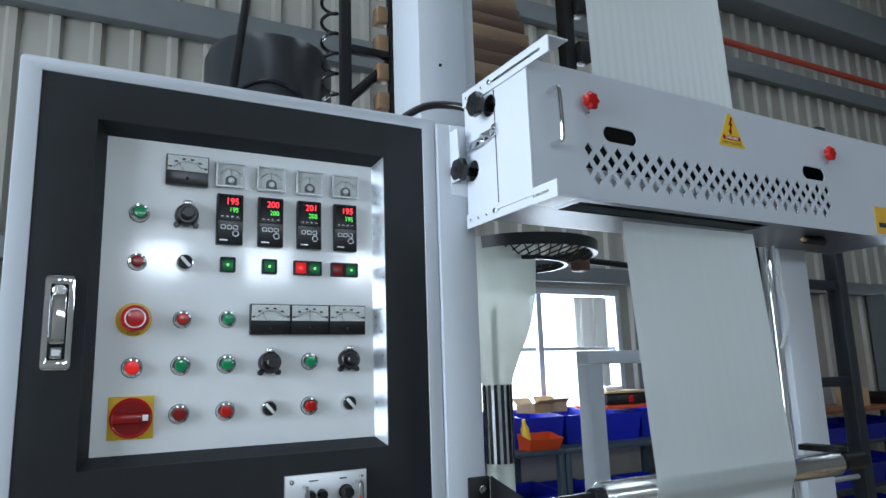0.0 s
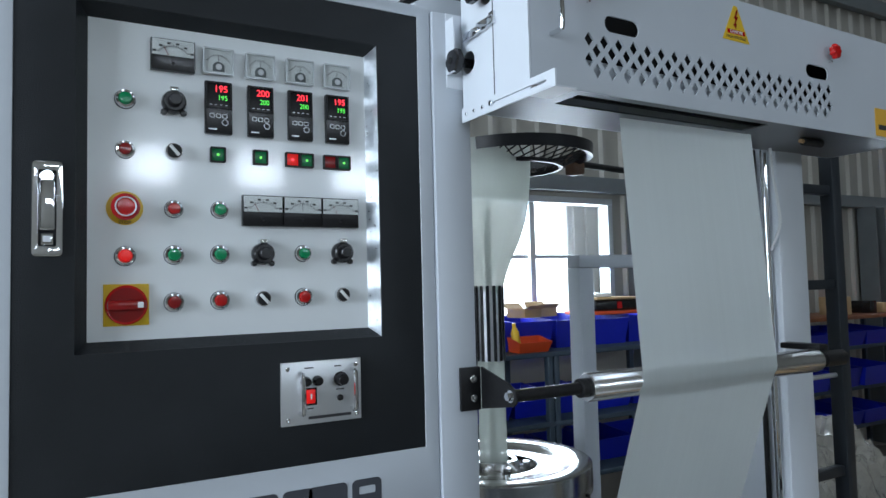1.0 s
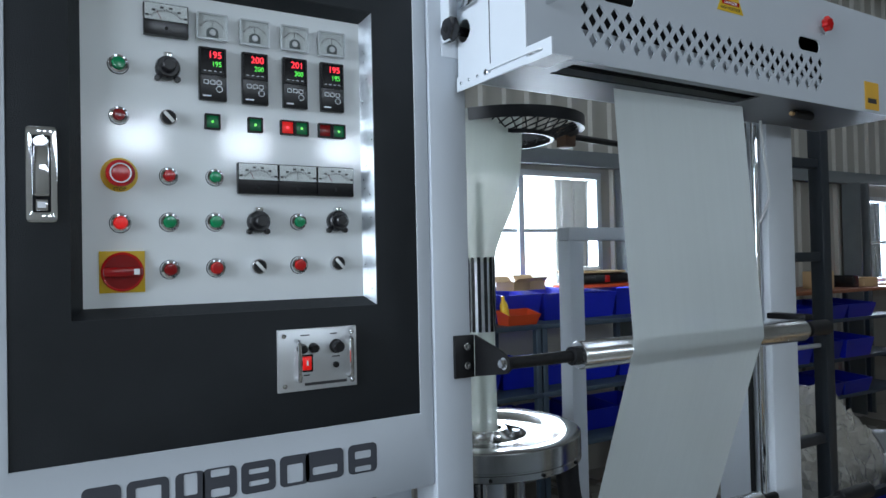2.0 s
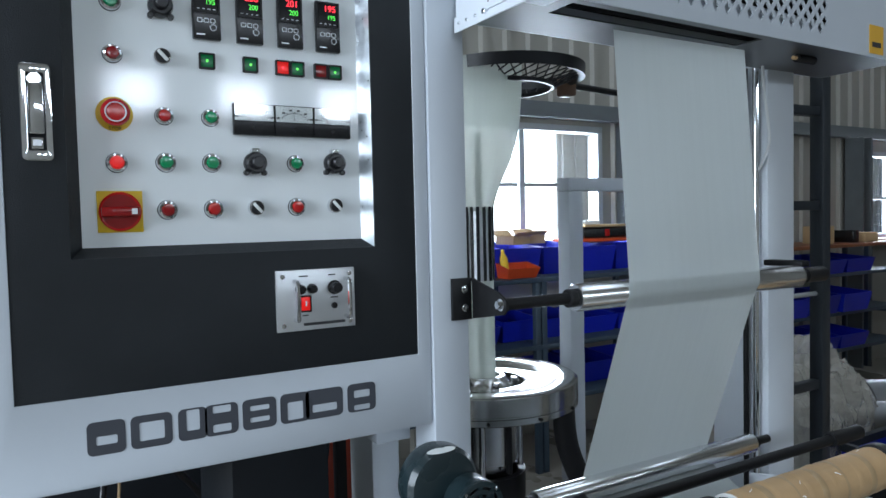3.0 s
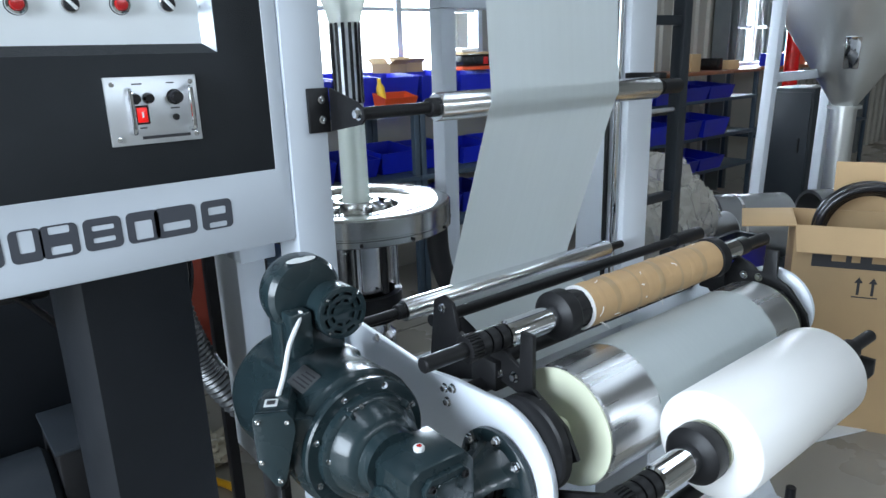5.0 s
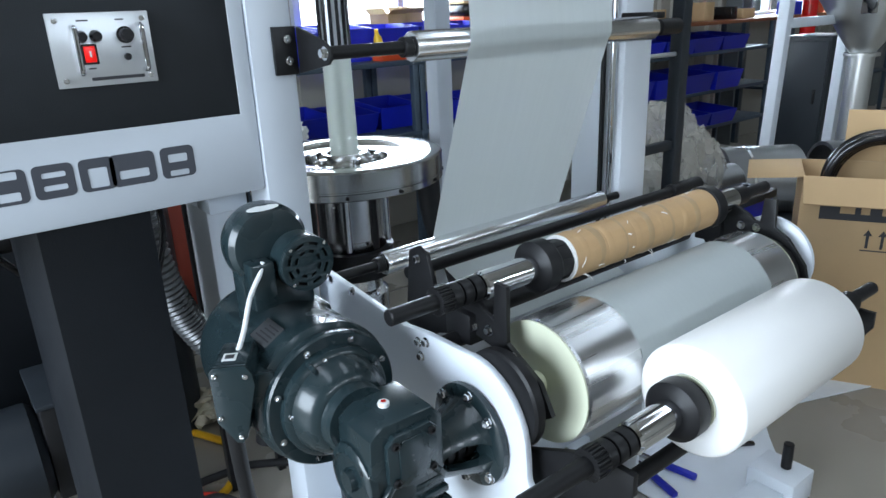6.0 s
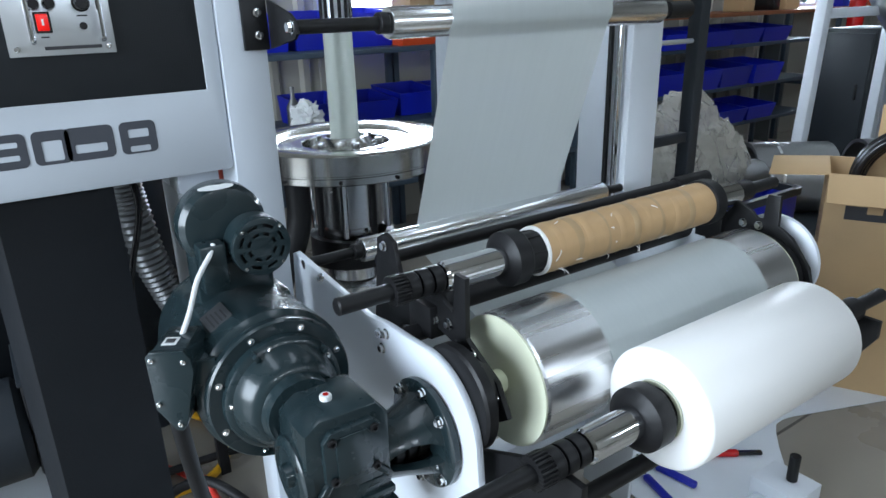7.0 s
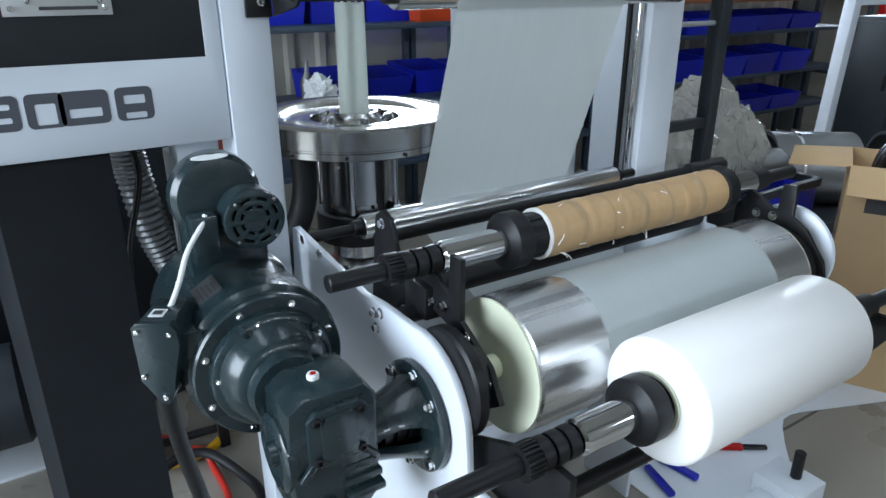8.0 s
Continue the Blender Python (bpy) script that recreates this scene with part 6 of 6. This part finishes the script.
part("handle", box(5.52, 5.536, 2.40, 2.415, 0.60, 0.71, 0.003), BLACK, dc)
solo("red_cylinder", rod((7.22, 3.3, FLOOR), (7.22, 3.3, 1.58), 0.07), REDP, "tall red fire extinguisher body by the wall", "extinguisher")

# tower above
tw = thing("tower_column", (0.87, 1.7, 2.142), "white-grey box column of the take-off tower", "column")
part("shaft", box(0.808, 0.962, 1.62, 1.80, 2.158, 3.9, 0.006), GREY, tw)
part("side_channel", box(0.964, 1.002, 1.635, 1.78, 2.158, 3.9, 0.004), GREY, tw)
part("base_plate", box(0.60, 1.005, 1.50, 1.80, 2.142, 2.157, 0.003), GREY, tw)
part("drain_hole", rod((0.875, 1.6195, 2.45), (0.875, 1.617, 2.45), 0.005), BLACK, tw)
tf = thing("lattice_tower", (0.7, 2.3, FLOOR), "black steel tower frame with a diagonal brace", "tower frame")
part("upright", box(0.716, 0.750, 2.0, 2.034, FLOOR, 4.2, 0.003), BLACK, tf)
part("upright", box(0.889, 0.915, 2.0, 2.03, FLOOR, 4.2, 0.003), BLACK, tf)
part("brace", rod((0.735, 2.03, 2.47), (0.90, 2.03, 2.64), 0.018), BLACK, tf)
part("cross_rail", box(0.751, 0.888, 2.0, 2.03, 2.645, 2.67, 0.003), BLACK, tf)
cf = thing("collapsing_frame", (1.5, 2.2, 2.9), "collapsing frame of brown wooden slats in a black steel frame", "collapsing frame")
for k in range(17):
    part("slat", box(1.16, 1.60, 1.98 + 0.026 * k, 2.01 + 0.026 * k, 2.42 + 0.070 * k, 2.476 + 0.070 * k, 0.006), WOOD if k % 3 == 1 else WOODD, cf)
part("side_rail", box(1.605, 1.650, 1.93, 1.985, 2.40, 3.7, 0.004), BLACK, cf)
part("side_rail", box(1.10, 1.15, 1.93, 2.02, 2.40, 3.7, 0.004), BLACK, cf)
part("tie_arm", box(1.004, 1.10, 1.75, 2.0, 3.45, 3.55, 0.004), BLACK, cf)
for z in (2.55, 2.75, 2.95, 3.15):
    part("roller_block", box(1.651, 1.715, 1.90, 1.97, z, z + 0.09, 0.018), BLACK, cf)
for k in range(14):
    part("slat", box(0.845, 0.886, 2.0, 2.05, 2.25 + 0.105 * k, 2.31 + 0.105 * k, 0.005), WOOD, tf, "pale wooden slat")

hb2 = thing("hopper_loader", (0.62, 2.6, 2.15), "dark grey plastic vacuum loader drum", "loader")
part("drum", lathe([(0, 0), (0.245, 0), (0.25, 0.02), (0.25, 0.50), (0.235, 0.54), (0.16, 0.57), (0, 0.58)], (0.625, 2.62, 2.32), (0, 0, 1), 56), LOADER, hb2)
part("seam", pipe([(0.625 + 0.253 * math.cos(radians(a)), 2.62 + 0.253 * math.sin(radians(a)), 2.50 + 0.16 * math.sin(radians((a - 200) * 1.6))) for a in range(205, 320, 12)], 0.008), BLACKP, hb2)
part("stand", lathe([(0, FLOOR), (0.2, FLOOR), (0.2, 2.32), (0, 2.32)], (0.625, 2.62, 0), (0, 0, 1), 24), SLATE, hb2)
solo("coiled_cable", pipe([(0.672 + 0.026 * math.cos(k * 1.05), 2.0 + 0.026 * math.sin(k * 1.05), 2.20 + 0.0118 * k) for k in range(0, 120)] + [(0.70, 2.0, 3.62), (0.735, 2.005, 3.64)], 0.006, 8, smooth_steps=2), BLACKP, "black coiled cable hanging beside the tower", "cable")
solo("hanging_cable", pipe([(0.36, 2.1, 2.25), (0.40, 2.1, 2.6), (0.44, 2.12, 3.0), (0.45, 2.15, 3.8), (0.45, 2.2, 6.2)], 0.014, 10), BLACKP, "thick black cable hanging behind the cabinet", "cable")
solo("treater_cable", pipe([(0.62, 1.56, 2.158), (0.69, 1.54, 2.215), (0.76, 1.51, 2.262), (0.82, 1.47, 2.262), (0.86, 1.42, 2.235), (0.88, 1.38, 2.20)], 0.010, 12), BLACKP, "black high voltage cable running to the treater", "cable")

# below the cabinet
mh = thing("floor_machine", (0.0, 2.4, FLOOR), "dark extruder parts standing under the cabinet", "machine")
part("hood", plate([(-1.4, 0.0), (-0.02, 0.0), (0.38, 0.40), (0.38, 0.80), (0.28, 0.86), (-1.4, 0.98)], [], 0.5, facing(0, 2.45, 0), 0.01), COLUMN, mh)
part("drive_case", box(0.228, 0.42, 1.90, 2.17, 0.14, 0.425, 0.01), BLACK, mh)
part("case_leg", box(0.34, 0.40, 1.95, 2.10, FLOOR, 0.14, 0.004), BLACK, mh)
part("hood_leg", box(-0.9, -0.6, 2.25, 2.65, FLOOR, 0.0, 0.004), BLACK, mh)
part("toggle", rod((0.30, 1.90, 0.40), (0.34, 1.87, 0.40), 0.008), CHROME, mh)
part("case_lid", box(0.222, 0.426, 1.894, 2.176, 0.426, 0.440, 0.004), SLATE, mh)
part("motor_shell", rod((-0.35, 2.02, 0.25), (0.227, 2.02, 0.25), 0.145), SLATE, mh)
CP = [(0.560, 1.95, 1.05), (0.575, 1.95, 0.918), (0.586, 1.95, 0.826), (0.607, 1.95, 0.691), (0.640, 1.95, 0.581), (0.680, 1.95, 0.490), (0.76, 1.94, 0.36), (0.90, 1.92, 0.20), (1.02, 1.92, FLOOR + 0.05)]
bm = pipe(CP, 0.042, 16, smooth_steps=14)
verts = list(bm.verts)
for k in range(16, len(verts) - 15, 32):
    ring = verts[k:k + 16]
    mid = sum((v.co for v in ring), Vector()) / 16
    for v in ring:
        v.co = mid + (v.co - mid) * 1.15
solo("flexible_conduit", bm, CONDUIT, "dark grey ribbed flexible air duct", "duct")
# thin white slab covers this pale area of floor
solo("floor_paper", box(-0.4, 0.235, 2.2, 2.9, FLOOR, FLOOR + 0.012, 0.004), SHEETW, "thin white slab on the floor under the extruder", "sheet")
solo("cable_bundle", pipe([(-0.6, 1.80, 0.90), (-0.1, 1.80, 0.93), (0.2, 1.80, 0.925), (0.265, 1.80, 0.93), (0.27, 1.83, 1.0), (0.27, 1.85, 1.15)], 0.030, 12), RUBBER, "thick bundle of black cables under the cabinet", "cable")
solo("red_crate", box(0.66, 1.05, 2.62, 2.95, FLOOR + 0.40, 0.80, 0.01), REDPIPE, "dark red crate standing on a slate bench", "crate")
for pts, r, m, lab in (
    ([(0.447, 1.0, 0.745), (0.463, 1.04, 0.60), (0.492, 1.10, 0.42), (0.53, 1.17, 0.20), (0.56, 1.22, FLOOR + 0.02)], 0.014, RUBBER, "black conduit dropping from the motor to the floor"),
    ([(0.727, 2.42, FLOOR + 0.02), (0.80, 2.26, FLOOR + 0.02), (0.782, 2.131, FLOOR + 0.02), (0.736, 2.044, FLOOR + 0.02), (0.67, 1.989, FLOOR + 0.02), (0.559, 1.975, FLOOR + 0.02), (0.40, 2.0, FLOOR + 0.02)], 0.014, YELLOWH, "yellow air hose looping over the floor"),
    ([(0.50, 2.20, FLOOR + 0.015), (0.577, 2.128, FLOOR + 0.015), (0.622, 2.044, FLOOR + 0.015), (0.655, 1.96, FLOOR + 0.042), (0.663, 1.90, FLOOR + 0.015), (0.663, 1.728, FLOOR + 0.015), (0.60, 1.45, FLOOR + 0.015)], 0.011, REDH, "red air hose on the floor"),
    ([(0.46, 2.09, FLOOR + 0.05), (0.562, 2.062, FLOOR + 0.05), (0.691, 2.054, FLOOR + 0.05), (0.821, 2.027, FLOOR + 0.05), (1.0, 1.9, FLOOR + 0.02), (1.05, 1.5, FLOOR + 0.02)], 0.014, RUBBER, "black hose lying across the other hoses"),
    ([(0.50, 1.92, FLOOR + 0.05), (0.58, 1.95, FLOOR + 0.055), (0.66, 1.93, FLOOR + 0.05), (0.731, 1.806, FLOOR + 0.02), (0.75, 1.672, FLOOR + 0.02), (0.70, 1.40, FLOOR + 0.02)], 0.016, RUBBER, "thick black hose curving over the floor"),
    ([(0.06, 1.60, 1.048), (0.05, 1.58, 0.93), (0.02, 1.56, 0.80), (0.03, 1.6, 0.6), (-0.06, 1.65, 0.3)], 0.007, BLACKP, "bundle of black cables under the cabinet"),
    ([(0.08, 1.60, 1.048), (0.08, 1.58, 0.92), (0.04, 1.57, 0.78), (0.06, 1.6, 0.55), (-0.05, 1.65, 0.3)], 0.003, KRAFTD, "thin brown wire under the cabinet"),
    ([(0.06, 1.6, 1.04), (0.2, 1.75, 0.92), (0.33, 1.9, 0.72), (0.42, 2.0, 0.55)], 0.010, BLACKP, "black cable sagging under the cabinet"),
    ([(0.53, 1.6, 1.05), (0.55, 1.62, 0.92), (0.51, 1.65, 0.75), (0.50, 1.7, 0.6), (0.49, 1.72, 0.4)], 0.008, BLACKP, "black cable hanging from the cabinet"),
):
    solo("hose" if r > 0.0105 else "cable", pipe(pts, r, 12), m, lab, "hose" if r > 0.0105 else "cable")
bm = bmesh.new()
bmesh.ops.create_icosphere(bm, subdivisions=4, radius=1)
for v in bm.verts:
    c = v.co.copy()
    k = 1 + 0.5 * noise.noise(c * 3) + 0.3 * noise.noise(c * 9)
    v.co = Vector((0.80 + 0.11 * c.x * k, 2.55 + 0.10 * c.y * k, max(FLOOR, FLOOR + 0.04 + 0.06 * c.z * k)))
solo("rag", bm, TAN, "crumpled pale rag on the floor", "rag")

# thin white plate outlines the paler part of the floor
sheet = plate([(1.75, 0.58), (1.95, 0.58), (2.20, 0.85), (2.34, 0.97), (2.42, 1.03), (2.47, 1.058), (2.52, 1.060), (2.56, 1.050), (4.2, 0.40), (4.6, 1.5), (2.9, 1.75), (1.75, 1.75)], [], 0.004, Matrix.Translation((0, 0, FLOOR + 0.006)))
solo("floor_sheet", sheet, SHEETW, "thin white plate lying on the floor", "sheet")
for k, (x, y, m, a, lab) in enumerate(((1.83, 1.09, BLUE, 75, "blue-handled cutter on the floor"), (1.92, 1.10, BLUE, 100, "blue-handled pliers on the floor"), (2.15, 1.06, REDP, -35, "red-handled tool with a black head on the floor"))):
    t = thing("hand_tool", (x, y, FLOOR), lab, "hand tool", "tools on the floor")
    bm = box(-0.09, 0.05, -0.012, 0.012, 0.0, 0.02, 0.006)
    bm.transform(Matrix.Translation((x, y, FLOOR)) @ pose(0, 0, 0.0085, 0, 0, a))
    part("grip", bm, m, t)
    bm = box(0.05, 0.13, -0.009, 0.009, 0.004, 0.016, 0.003)
    bm.transform(Matrix.Translation((x, y, FLOOR)) @ pose(0, 0, 0.0085, 0, 0, a))
    part("blade", bm, STEEL if k < 2 else BLACKP, t)
st = thing("low_bench", (0.85, 2.8, FLOOR), "low slate grey steel bench under the red crate", "bench")
part("top", box(0.60, 1.10, 2.58, 3.0, FLOOR + 0.365, FLOOR + 0.399, 0.004), SLATE, st)
for x in (0.61, 1.05):
    for y in (2.59, 2.95):
        part("leg", box(x, x + 0.04, y, y + 0.04, FLOOR, FLOOR + 0.364, 0.003), SLATE, st)
